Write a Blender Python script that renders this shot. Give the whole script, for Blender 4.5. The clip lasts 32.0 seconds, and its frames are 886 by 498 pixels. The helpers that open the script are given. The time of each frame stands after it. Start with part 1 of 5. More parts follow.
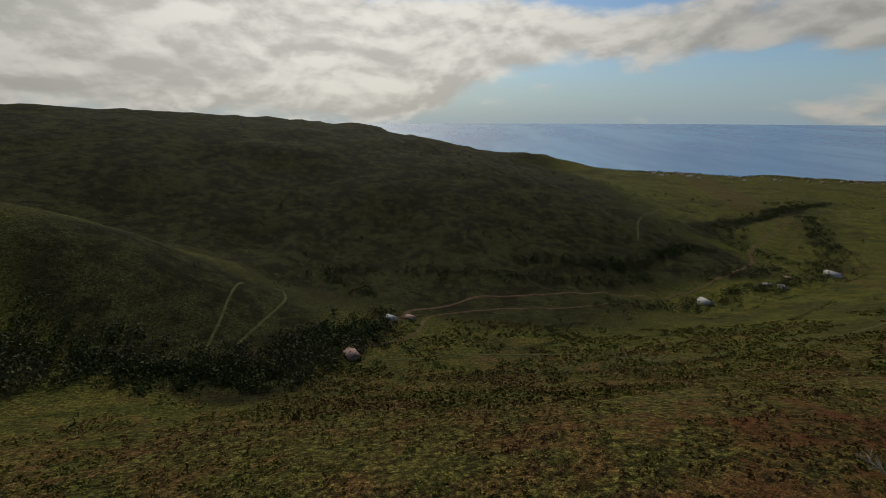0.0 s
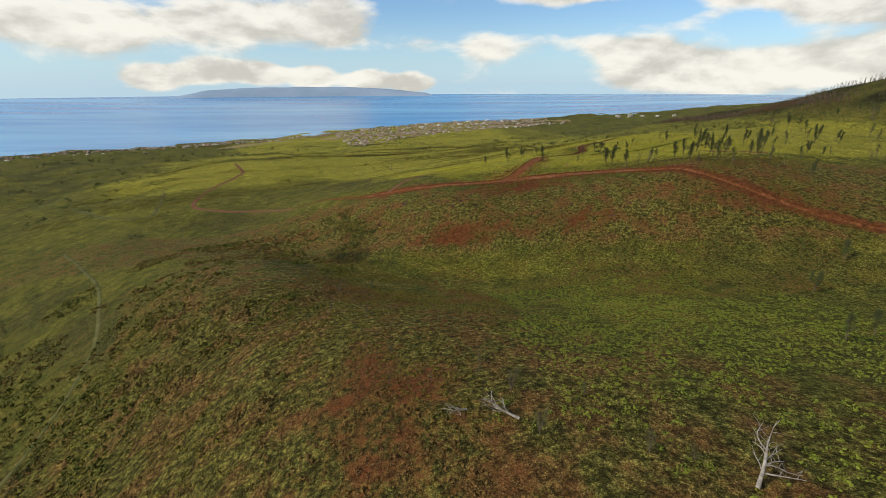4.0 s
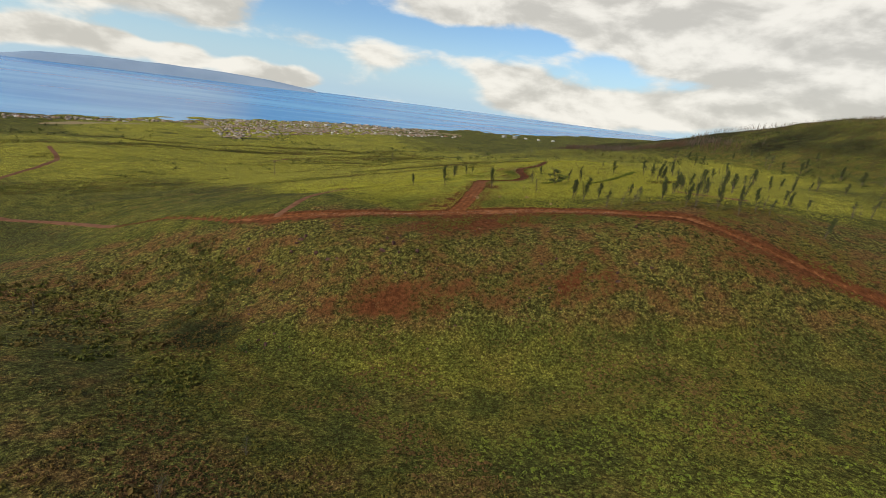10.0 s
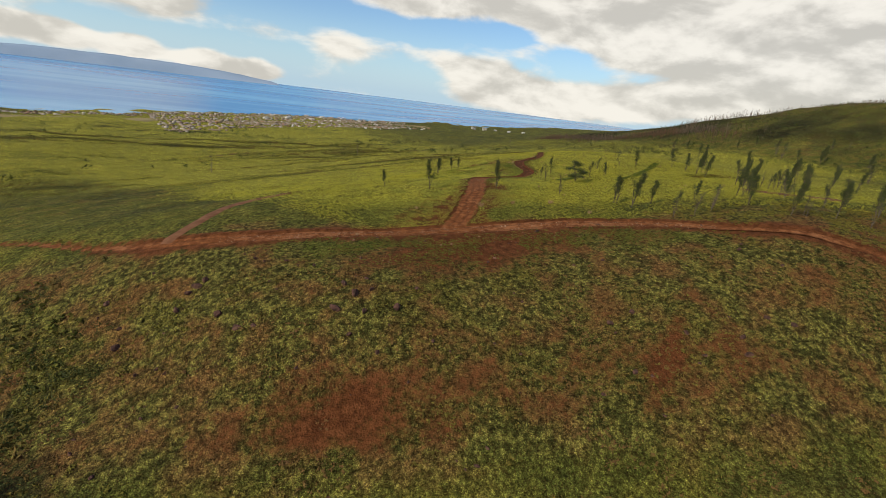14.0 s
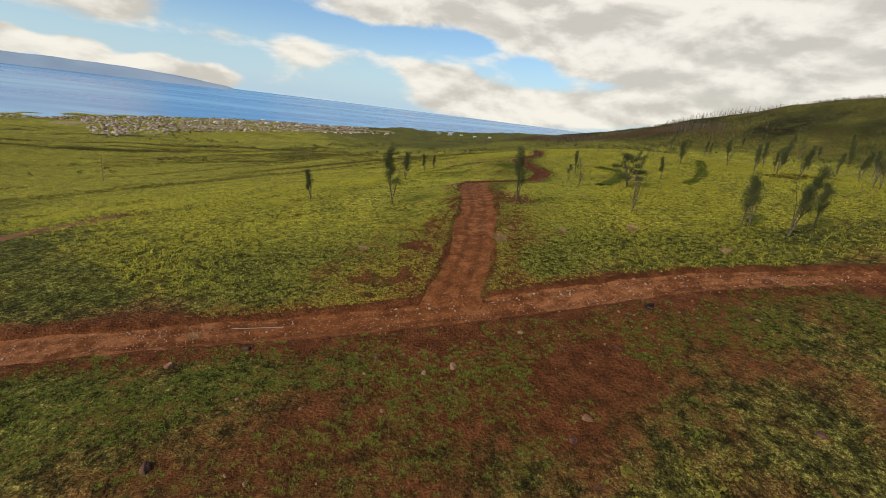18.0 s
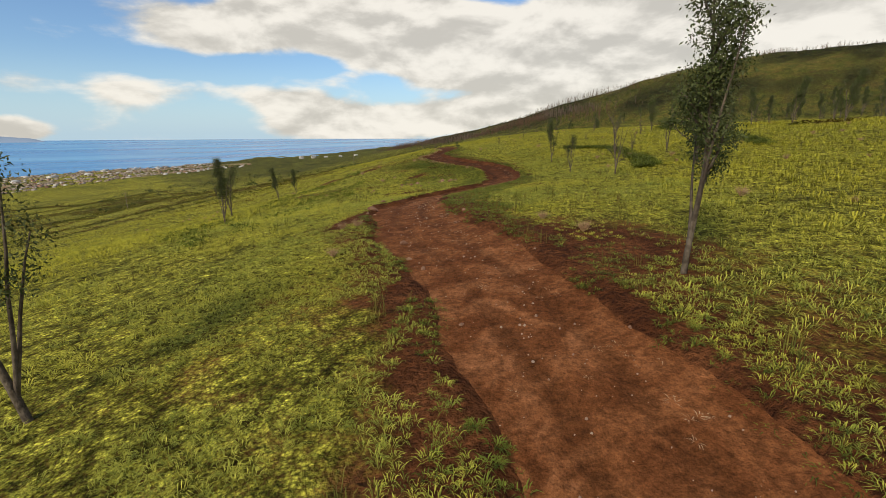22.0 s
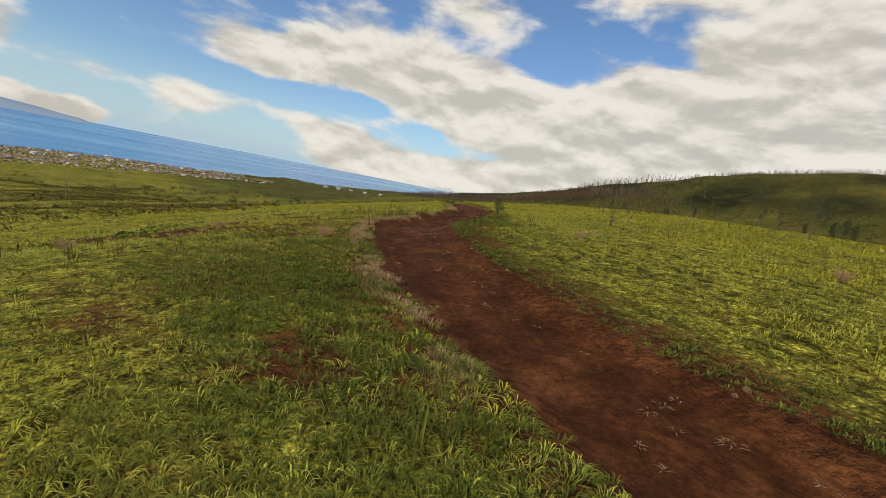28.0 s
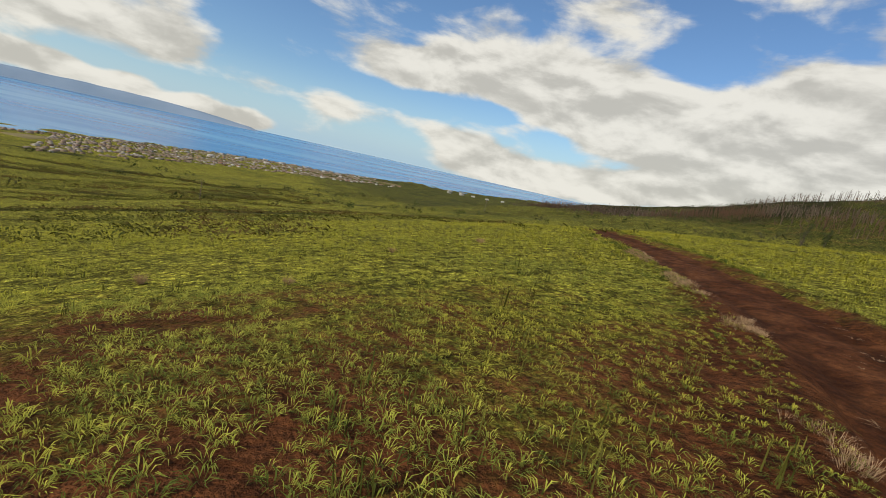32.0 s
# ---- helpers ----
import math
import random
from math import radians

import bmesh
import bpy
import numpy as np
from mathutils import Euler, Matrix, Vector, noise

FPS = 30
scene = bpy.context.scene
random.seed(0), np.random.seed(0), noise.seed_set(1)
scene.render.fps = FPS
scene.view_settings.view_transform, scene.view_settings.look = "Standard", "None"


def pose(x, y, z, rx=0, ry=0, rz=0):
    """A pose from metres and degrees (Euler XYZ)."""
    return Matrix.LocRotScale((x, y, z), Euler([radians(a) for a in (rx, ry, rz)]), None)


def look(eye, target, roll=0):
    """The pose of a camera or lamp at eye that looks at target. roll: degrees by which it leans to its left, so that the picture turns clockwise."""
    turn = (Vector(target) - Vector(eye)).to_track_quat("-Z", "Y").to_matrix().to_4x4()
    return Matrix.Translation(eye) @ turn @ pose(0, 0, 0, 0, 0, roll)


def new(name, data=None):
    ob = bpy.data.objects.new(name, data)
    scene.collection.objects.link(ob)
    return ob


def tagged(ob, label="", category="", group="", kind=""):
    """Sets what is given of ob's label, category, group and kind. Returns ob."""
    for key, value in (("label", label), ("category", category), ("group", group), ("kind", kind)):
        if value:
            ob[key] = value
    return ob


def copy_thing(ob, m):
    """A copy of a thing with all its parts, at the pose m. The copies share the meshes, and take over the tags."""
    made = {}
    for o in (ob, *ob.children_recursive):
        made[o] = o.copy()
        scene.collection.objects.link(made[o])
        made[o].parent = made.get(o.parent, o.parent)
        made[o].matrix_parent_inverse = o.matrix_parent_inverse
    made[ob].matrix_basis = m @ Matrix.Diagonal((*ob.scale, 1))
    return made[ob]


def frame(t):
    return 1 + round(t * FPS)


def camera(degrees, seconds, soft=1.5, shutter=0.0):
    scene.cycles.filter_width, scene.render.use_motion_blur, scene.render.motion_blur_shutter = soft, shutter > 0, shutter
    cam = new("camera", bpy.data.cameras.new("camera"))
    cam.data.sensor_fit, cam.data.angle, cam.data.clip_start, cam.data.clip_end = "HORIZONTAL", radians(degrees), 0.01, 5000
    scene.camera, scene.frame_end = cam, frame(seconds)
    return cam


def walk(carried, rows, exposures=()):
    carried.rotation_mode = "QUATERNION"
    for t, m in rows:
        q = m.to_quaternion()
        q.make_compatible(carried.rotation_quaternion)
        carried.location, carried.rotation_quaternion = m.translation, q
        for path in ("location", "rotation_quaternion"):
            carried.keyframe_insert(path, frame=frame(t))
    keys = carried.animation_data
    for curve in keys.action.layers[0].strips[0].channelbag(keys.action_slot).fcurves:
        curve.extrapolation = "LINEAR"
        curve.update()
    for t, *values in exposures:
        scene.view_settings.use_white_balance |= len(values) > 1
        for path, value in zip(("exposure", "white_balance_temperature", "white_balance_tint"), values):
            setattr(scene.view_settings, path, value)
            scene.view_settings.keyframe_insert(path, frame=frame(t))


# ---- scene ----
# one lens and one flight for the whole clip: seconds, place, turn
cam = camera(88.98, 32.0, soft=0.65)
FLIGHT = [
    (0.0, 0.02, -0.00, 32.01, 73.59, 0.05, 93.93),
    (0.5, -4.50, -4.40, 33.59, 72.46, 0.57, 81.63),
    (1.0, -9.22, -8.22, 34.90, 71.44, 0.62, 69.12),
    (1.5, -14.01, -11.45, 36.10, 70.81, -0.18, 56.47),
    (2.0, -19.08, -13.19, 37.13, 70.42, -0.43, 43.50),
    (2.5, -24.53, -13.50, 37.26, 70.43, -1.16, 30.58),
    (3.0, -29.88, -12.14, 37.31, 70.53, -2.65, 17.85),
    (3.5, -35.03, -9.98, 37.49, 70.68, -2.03, 6.52),
    (4.0, -39.67, -7.43, 38.22, 70.15, 0.19, -3.82),
    (4.5, -43.26, -4.09, 39.44, 69.72, 1.54, -8.64),
    (6.5, -53.08, 12.71, 37.86, 71.23, -3.19, -9.15),
    (7.0, -53.07, 19.20, 37.36, 71.41, -2.92, -9.03),
    (7.5, -52.56, 25.87, 36.80, 71.32, -2.95, -9.14),
    (8.0, -51.71, 32.64, 36.09, 71.30, -3.71, -10.36),
    (8.5, -50.74, 39.35, 35.22, 71.27, -5.01, -12.73),
    (9.0, -49.68, 46.14, 34.19, 71.31, -6.23, -15.14),
    (9.5, -48.37, 52.90, 33.10, 71.52, -6.70, -16.45),
    (10.0, -46.99, 59.73, 31.89, 71.78, -7.02, -17.27),
    (10.5, -45.59, 66.41, 30.77, 71.87, -7.17, -17.63),
    (11.0, -44.10, 73.18, 29.95, 71.85, -7.25, -17.81),
    (11.5, -42.62, 79.74, 29.16, 71.97, -7.28, -17.87),
    (12.0, -41.05, 86.25, 28.41, 72.00, -7.23, -17.89),
    (12.5, -39.39, 92.50, 27.38, 71.96, -7.18, -17.89),
    (13.0, -37.82, 98.77, 26.14, 71.65, -7.35, -18.09),
    (13.5, -36.07, 104.94, 25.17, 71.27, -7.14, -19.14),
    (14.0, -34.47, 111.16, 23.96, 71.46, -6.83, -21.36),
    (14.5, -32.88, 117.09, 22.66, 71.81, -6.59, -23.54),
    (15.0, -30.99, 123.05, 21.60, 72.04, -6.35, -24.91),
    (15.5, -29.04, 128.66, 20.37, 72.32, -6.31, -25.55),
    (17.5, -16.44, 157.83, 15.21, 72.75, -6.77, -25.80),
    (18.0, -13.45, 164.84, 13.99, 72.76, -6.89, -25.77),
    (18.5, -10.56, 171.66, 12.60, 72.85, -6.82, -25.96),
    (19.0, -7.84, 178.20, 11.32, 73.11, -6.07, -27.24),
    (19.5, -5.12, 184.41, 10.18, 73.78, -5.00, -29.75),
    (20.0, -2.09, 190.52, 9.55, 74.19, -3.78, -32.38),
    (20.5, 0.80, 196.47, 8.71, 74.78, -2.82, -35.16),
    (21.0, 4.11, 202.27, 7.99, 75.01, -1.74, -37.54),
    (21.5, 7.52, 207.92, 7.14, 75.24, -0.42, -40.14),
    (22.0, 10.85, 213.03, 6.36, 75.68, 0.08, -42.72),
    (22.5, 14.35, 217.77, 5.79, 76.18, 1.06, -45.60),
    (23.0, 17.99, 222.39, 5.52, 76.82, 1.15, -48.17),
    (23.5, 21.62, 226.73, 5.07, 78.31, 1.21, -49.76),
    (24.0, 25.23, 230.85, 4.65, 79.66, 0.76, -50.75),
    (24.5, 29.44, 234.36, 4.65, 80.21, 0.37, -50.35),
    (26.5, 45.33, 248.52, 4.50, 82.83, -7.40, -46.31),
    (27.0, 48.69, 252.14, 4.60, 82.75, -9.73, -43.99),
    (27.5, 51.70, 255.56, 4.63, 82.41, -10.65, -41.12),
    (28.0, 54.43, 258.94, 4.69, 82.09, -11.10, -39.10),
    (28.5, 56.97, 262.32, 4.71, 81.98, -10.56, -37.67),
    (29.0, 59.55, 265.97, 4.60, 81.99, -10.49, -36.51),
    (29.5, 62.02, 269.53, 4.68, 81.71, -10.24, -35.75),
    (30.0, 64.23, 272.96, 4.75, 81.54, -10.09, -35.15),
    (30.5, 66.25, 276.32, 4.85, 81.30, -10.43, -32.96),
    (31.0, 68.04, 279.55, 4.97, 80.92, -11.16, -29.92),
    (31.5, 69.70, 282.65, 4.99, 80.44, -11.57, -26.80),
    (32.0, 71.08, 285.93, 4.99, 79.72, -12.52, -23.37),
]
walk(cam, [(t, pose(*p)) for t, *p in FLIGHT], exposures=[(0, -0.95, 6700, 8), (1, -0.35, 6700, 7), (2, -0.05, 6650, 6), (3, 0.12, 6650, 6), (4, 0.15, 6700, 7), (9, 0.1, 6700, 8), (18, 0.1, 6850, 9), (23, 0.08, 6850, 9), (27, -0.1, 6850, 9), (29, 0.0, 6850, 9), (32, -0.05, 6700, 7)])

# ---- daylight: a broken cloud sky over one low sun ----
SUN_AZ, SUN_EL = -105.0, 36.0


def heading(az, el):
    a, e = radians(az), radians(el)
    return Vector((math.sin(a) * math.cos(e), math.cos(a) * math.cos(e), math.sin(e)))


def node(nt, kind, inputs=(), **props):
    n = nt.nodes.new("ShaderNode" + kind)
    for key, value in props.items():
        setattr(n, key, value)
    for key, value in dict(inputs).items():
        if isinstance(value, bpy.types.NodeSocket):
            nt.links.new(value, n.inputs[key])
        else:
            n.inputs[key].default_value = value
    return n


def math_node(nt, op, a, b=0.0, clamp=False):
    return node(nt, "Math", {0: a, 1: b}, operation=op, use_clamp=clamp).outputs[0]


def mix(nt, fac, a, b):
    n = node(nt, "Mix", data_type="RGBA")
    for key, value in ((0, fac), (6, a), (7, b)):
        if isinstance(value, bpy.types.NodeSocket):
            nt.links.new(value, n.inputs[key])
        else:
            n.inputs[key].default_value = value if key == 0 else (*value, 1)
    return n.outputs[2]


def noise_at(nt, vector, scale, detail=4.0, rough=0.55, distortion=0.0):
    return node(nt, "TexNoise", {"Vector": vector, "Scale": scale, "Detail": detail, "Roughness": rough, "Distortion": distortion}).outputs["Fac"]


def step_up(nt, value, lo, hi):
    return node(nt, "MapRange", {0: value, 1: lo, 2: hi, 3: 0.0, 4: 1.0}, interpolation_type="SMOOTHSTEP").outputs[0]


world = bpy.data.worlds.new("sky")
scene.world = world
world.use_nodes = True
nt = world.node_tree
sky = node(nt, "TexSky", sky_type="NISHITA", sun_disc=False, sun_elevation=radians(SUN_EL), sun_rotation=radians(SUN_AZ), altitude=300.0)
way = node(nt, "TexCoord").outputs["Generated"]
flat = node(nt, "VectorMath", {0: way, 1: (1, 1, 2.3)}, operation="MULTIPLY").outputs[0]
# banks of cloud (+) and clear gaps (-): reach, weight, then heading and height along the bank
BANKS = [
    (0.07, 0.22, [(-7, 5.0), (1, 4.3), (9, 4.1), (15, 4.5), (21, 4.3), (26, 3.4)]),
    (0.10, 0.36, [(27, 1.8), (34, 1.7), (41, 1.9), (48, 2.2), (55, 3.0)]),
    (0.12, 0.28, [(12, 10.0), (19, 11.0), (25, 11.2), (31, 11.0)]),
    (0.20, 0.40, [(38, 11.0), (46, 10.0), (55, 8.0), (65, 9.0), (76, 11.0), (90, 12.0), (66, 3.0)]),
    (0.14, 0.26, [(27, 15.5), (40, 20.0), (57, 14.0), (54, 25.0)]),
    (0.19, 0.36, [(68, 16.0), (76, 20.0), (86, 18.0), (72, 28.0), (90, 27.0)]),
    (0.05, -0.12, [(50, 19.0), (57, 18.5), (63, 17.5)]),
    (0.05, -0.22, [(12, 7.3), (20, 7.5), (28, 7.5), (36, 6.4)]),
    (0.12, 0.26, [(-34, 5.6), (-26, 6.2), (-18, 6.3), (-10, 6.6), (-28, 12.0), (-14, 12.0)]),
    (0.055, 0.58, [(-27, 1.0), (-22, 1.6), (-17, 1.4), (-11, 1.1), (-5, 0.7), (0, 0.3)]),
    (0.15, 0.30, [(-96, 7.5), (-84, 8.6), (-72, 8.6), (-60, 8.6), (-48, 8.6), (-100, 3.0)]),
    (0.40, 0.42, [(-112, 8.0), (-130, 9.0), (-150, 12.0), (-178, 14.0), (150, 14.0), (120, 14.0)]),
    (0.05, 0.14, [(-49, 4.1), (-66, 3.4), (-82, 3.0)]),
]
soft = noise_at(nt, flat, 5.5, 7.0, 0.54, 0.2)
above = noise_at(nt, node(nt, "VectorMath", {0: flat, 1: (0, 0, 0.05)}).outputs[0], 5.5, 7.0, 0.54, 0.2)
wisps = noise_at(nt, node(nt, "VectorMath", {0: way, 1: (3.0, 3.0, 14.0)}, operation="MULTIPLY").outputs[0], 1.0, 8.0, 0.6, 0.4)
cover = math_node(nt, "ADD", math_node(nt, "ADD", math_node(nt, "MULTIPLY", soft, 0.8), math_node(nt, "MULTIPLY", wisps, 0.35)), -0.14)
for reach, weight, places in BANKS:
    for az, el in places:
        d = heading(az, el)
        far = node(nt, "VectorMath", {0: flat, 1: (d.x, d.y, 2.3 * d.z)}, operation="DISTANCE").outputs["Value"]
        near = node(nt, "MapRange", {0: far, 1: reach * 1.45, 2: 0.0, 3: 0.0, 4: weight}, interpolation_type="SMOOTHSTEP").outputs[0]
        cover = math_node(nt, "ADD", cover, near)
mask = step_up(nt, cover, 0.48, 0.67)
lit = math_node(nt, "ADD", math_node(nt, "SUBTRACT", soft, above), math_node(nt, "MULTIPLY", math_node(nt, "SUBTRACT", 0.72, cover), 0.07))
cloud = mix(nt, step_up(nt, lit, -0.13, 0.10), (0.56, 0.54, 0.50), (0.87, 0.84, 0.785))
veil = node(nt, "VectorMath", {0: way, 1: heading(SUN_AZ, SUN_EL)}, operation="DOT_PRODUCT").outputs["Value"]
cloud = node(nt, "VectorMath", {0: cloud, 3: math_node(nt, "ADD", math_node(nt, "MULTIPLY", step_up(nt, veil, 0.6, 1.0), 0.9), 1.0)}, operation="SCALE").outputs[0]
height_up = node(nt, "SeparateXYZ", {0: way}).outputs[2]
haze = step_up(nt, height_up, 0.15, -0.02)
blue = node(nt, "VectorMath", {0: sky.outputs[0], 1: (0.085, 0.108, 0.135)}, operation="MULTIPLY").outputs[0]
blue = node(nt, "Mix", {0: math_node(nt, "MULTIPLY", haze, 0.75), 6: blue, 7: (0.50, 0.69, 0.86, 1)}, data_type="RGBA").outputs[2]
final = node(nt, "Mix", {0: math_node(nt, "MULTIPLY", mask, 0.95), 6: blue, 7: cloud}, data_type="RGBA").outputs[2]
nt.links.new(final, nt.nodes["Background"].inputs["Color"])
nt.nodes["Background"].inputs["Strength"].default_value = 1.0
sun = new("sun", bpy.data.lights.new("sun", "SUN"))
sun.data.energy, sun.data.angle, sun.data.color = 3.3, radians(12.0), (1.0, 0.91, 0.75)
sun.matrix_world = look(heading(SUN_AZ, SUN_EL) * 300, (0, 0, 0))

# ---- the land: heights along its ridges, gulches, brows and shores, joined by one smooth surface ----
LINES = {
    "near_spine": [(60, -70, 12), (20, -10, 9), (-10, 20, 6), (-32, 34, 3), (-46, 40, -1), (-62, 80, -6.5), (-95, 115, -15), (-115, 150, -20), (-150, 190, -34), (-220, 236, -48)],
    "near_slope_right": [(60, 20, 4), (-4, 65, -5.5), (24, 95, -11.5), (-49, 96, -13.5)],
    "near_slope_left": [(-36, -90, -8), (-58, -20, -14), (-90, 77, -20), (-105, 35, -35), (-150, 101, -45), (-150, 129, -39)],
    "stream": [(-80, -150, -16), (-86, -100, -25), (-92, -74, -31), (-103, -56, -38), (-134, -41, -44), (-172, -32, -50), (-200, 40, -59), (-240, 130, -66), (-312, 248, -71), (-440, 330, -76), (-620, 420, -82)],
    "side_spur": [(-112, -160, 10), (-125, -143, 4), (-138, -131, -3), (-151, -115, -15), (-165, -95, -31), (-176, -72, -45)],
    "wall_foot": [(-205, -235, -10), (-210, -203, -20), (-211, -165, -30), (-237, -75, -46), (-251, 8, -56), (-264, 70, -62), (-287, 119, -65), (-400, 240, -71)],
    "wall_brow": [(-280, -300, 14), (-324, -235, 3), (-360, -175, -5), (-388, -97, -12), (-400, 10, -28), (-396, 106, -46), (-560, 240, -70)],
    "far_ridge": [(-400, -620, 50), (-477, -512, 44), (-555, -426, 42), (-624, -318, 33), (-679, -169, 22), (-799, -42, -12), (-998, 70, -55)],
    "gulch": [(130, 90, -4), (74, 117, -13), (42, 124, -18), (6, 137, -21.5), (-31, 145, -26.5), (-70, 180, -29.5), (-101, 197, -36), (-156, 254, -45), (-246, 320, -50)],
    "hill_face": [(106, 142, 4), (65, 138, -2), (39, 140, -8.5), (29, 150, -5), (0, 150, -14), (-24, 157, -21), (-45, 172, -20), (-57, 187, -21)],
    "hill_brow": [(110, 160, 8), (69, 155, 7), (48, 172, 4), (28, 176, -1), (14, 187, -3.5), (-20, 172, -5), (-36, 178, -10), (-57, 209, -12.5), (-90, 240, -20)],
    "junction_track": [(69, 159, 8), (50, 182, 3.5), (25, 193, 0.2), (6, 196, -1.5), (-10, 200, -6.5), (-50, 208, -9)],
    "first_track": [(6, 197, -1.3), (14, 212, 0.2), (21, 223, 1.6), (25, 229, 1.9), (30, 236, 2.1), (40, 242, 1.4), (54, 250, 1.2), (62, 257, 1.3), (59, 264, 2), (68, 279, 2.4), (79, 287, 2.5), (94, 306, 2.2)],
    "left_side": [(0, 209, -1.5), (10, 227, -0.6), (0, 239, -3), (24, 257, -1.4), (40, 250, -0.4), (47, 270, -0.8), (56, 279, 0.8), (48, 293, -5), (68, 296, 0.3), (51, 302, -6)],
    "right_side": [(22, 203, 2), (41, 210, 2.7), (26, 218, 2.4), (50, 200, 3), (51, 233, 2.8), (62, 229, 3.6), (65, 249, 2.5), (73, 277, 3.2), (88, 278, 4), (97, 270, 5), (135, 303, 7), (110, 240, 7), (120, 190, 10)],
    "left_slope": [(-60, 260, -17), (-20, 330, -20), (-150, 340, -40), (-64, 563, -49), (55, 545, -38), (110, 420, -14), (150, 360, 0)],
    "lower_slope": [(-245, 420, -46), (-278, 598, -50), (-420, 520, -68), (-560, 800, -82), (-250, 900, -78), (100, 900, -70), (350, 800, -45), (420, 1100, -66), (100, 1400, -92), (600, 1400, -72)],
    "right_hill": [(400, 660, 0), (405, 539, 16), (432, 465, 38), (464, 397, 58), (503, 328, 74), (540, 250, 74), (560, 120, 66)],
    "right_hill_foot": [(300, 540, -6), (290, 440, 4), (300, 340, 9), (300, 250, 14), (260, 120, 20), (230, 30, 24)],
    "right_hill_back": [(600, 760, -20), (680, 520, 20), (760, 330, 40)],
    "cinder_cone": [(-1060, 150, -76), (-1137, 170, -50), (-1200, 200, -80)],
    "shore": [(-1500, -40, -108), (-1290, 326, -109), (-1106, 874, -109), (-900, 1172, -109), (-600, 1300, -109), (-380, 1520, -109), (0, 1980, -109), (457, 2180, -108), (820, 2250, -96), (1100, 2050, -90), (1400, 1800, -60)],
}


def line_points(gap):
    """Points along every line of the land, evenly spaced."""
    out = []
    for pts in LINES.values():
        for a, b in zip(pts, pts[1:] + pts[-1:]):
            n = max(1, int(math.dist(a, b) / gap))
            for k in range(n):
                out.append([a[i] + (b[i] - a[i]) * k / n for i in range(3)])
    return np.array(out)


KNOTS = line_points(45.0)


def thin_plate(p, q):
    r2 = ((p[:, None, :] - q[None, :, :]) ** 2).sum(-1) / 1e4
    return 0.5 * r2 * np.log(r2 + 1e-9)


def solve_land():
    n = len(KNOTS)
    a = np.zeros((n + 3, n + 3))
    a[:n, :n] = thin_plate(KNOTS[:, :2], KNOTS[:, :2]) + 0.05 * np.eye(n)
    a[:n, n:] = np.c_[np.ones(n), KNOTS[:, :2] / 100]
    a[n:, :n] = a[:n, n:].T
    return np.linalg.solve(a, np.r_[KNOTS[:, 2], 0, 0, 0])


LAND = solve_land()


def smooth_height(x, y):
    p = np.stack([np.ravel(x), np.ravel(y)], 1).astype(float)
    out = np.empty(len(p))
    for i in range(0, len(p), 20000):
        q = p[i:i + 20000]
        out[i:i + 20000] = thin_plate(q, KNOTS[:, :2]) @ LAND[:-3] + np.c_[np.ones(len(q)), q / 100] @ LAND[-3:]
    return out.reshape(np.shape(x))


def height(x, y):
    return smooth_height(np.asarray(x, float), np.asarray(y, float))


def lattice(x, y, seed):
    """Smooth value noise from -1 to 1."""
    xi, yi = np.floor(x).astype(np.int64), np.floor(y).astype(np.int64)
    fx, fy = x - xi, y - yi
    fx, fy = fx * fx * (3 - 2 * fx), fy * fy * (3 - 2 * fy)

    def corner(a, b):
        h = (a * 374761393 + b * 668265263 + seed * 974711) & 0x7FFFFFFF
        h = ((h ^ (h >> 13)) * 1274126177) & 0x7FFFFFFF
        return ((h ^ (h >> 16)) & 0xFFFF) / 32767.5 - 1

    return (corner(xi, yi) * (1 - fx) + corner(xi + 1, yi) * fx) * (1 - fy) + (corner(xi, yi + 1) * (1 - fx) + corner(xi + 1, yi + 1) * fx) * fy


def fbm(x, y, size, seed=1, octaves=4):
    out, amp, total = 0.0, 1.0, 0.0
    for k in range(octaves):
        out = out + amp * lattice(x / size * 2 ** k + 17.3 * k, y / size * 2 ** k - 9.1 * k, seed + k)
        total, amp = total + amp, amp * 0.5
    return out / total


def ramp(v, lo, hi):
    u = np.clip((v - lo) / (hi - lo), 0, 1)
    return u * u * (3 - 2 * u)


# ---- tracks: centre lines ----
FIRST_TRACK = [(4.5, 196.5), (10, 203.3), (13.2, 208), (16, 213), (19.2, 217.5), (23, 224.5), (27.2, 233.2), (31.8, 239.3), (36.3, 242), (42.2, 243.2), (47, 244), (51.8, 247.2),
               (56.5, 251.5), (60, 256.5), (61.3, 260.3), (61.9, 264), (63.3, 268), (65.1, 272.2), (67.5, 276.8), (70.4, 280.2), (73.9, 282.2), (78.4, 285.6), (83, 289.3), (88.5, 295), (98.4, 307.8), (110, 325), (124, 342), (150, 365)]
CROSS_TRACK = [(-112, 259), (-82, 237), (-68, 224), (-53, 212), (-42, 207), (-29, 203), (-12.5, 200), (0, 196.3), (8, 194.6), (14, 193.8), (30, 190.7), (45, 184), (55, 174), (65.6, 165), (69.6, 158), (76.4, 150), (86.6, 139), (98, 126), (118, 108), (150, 92)]


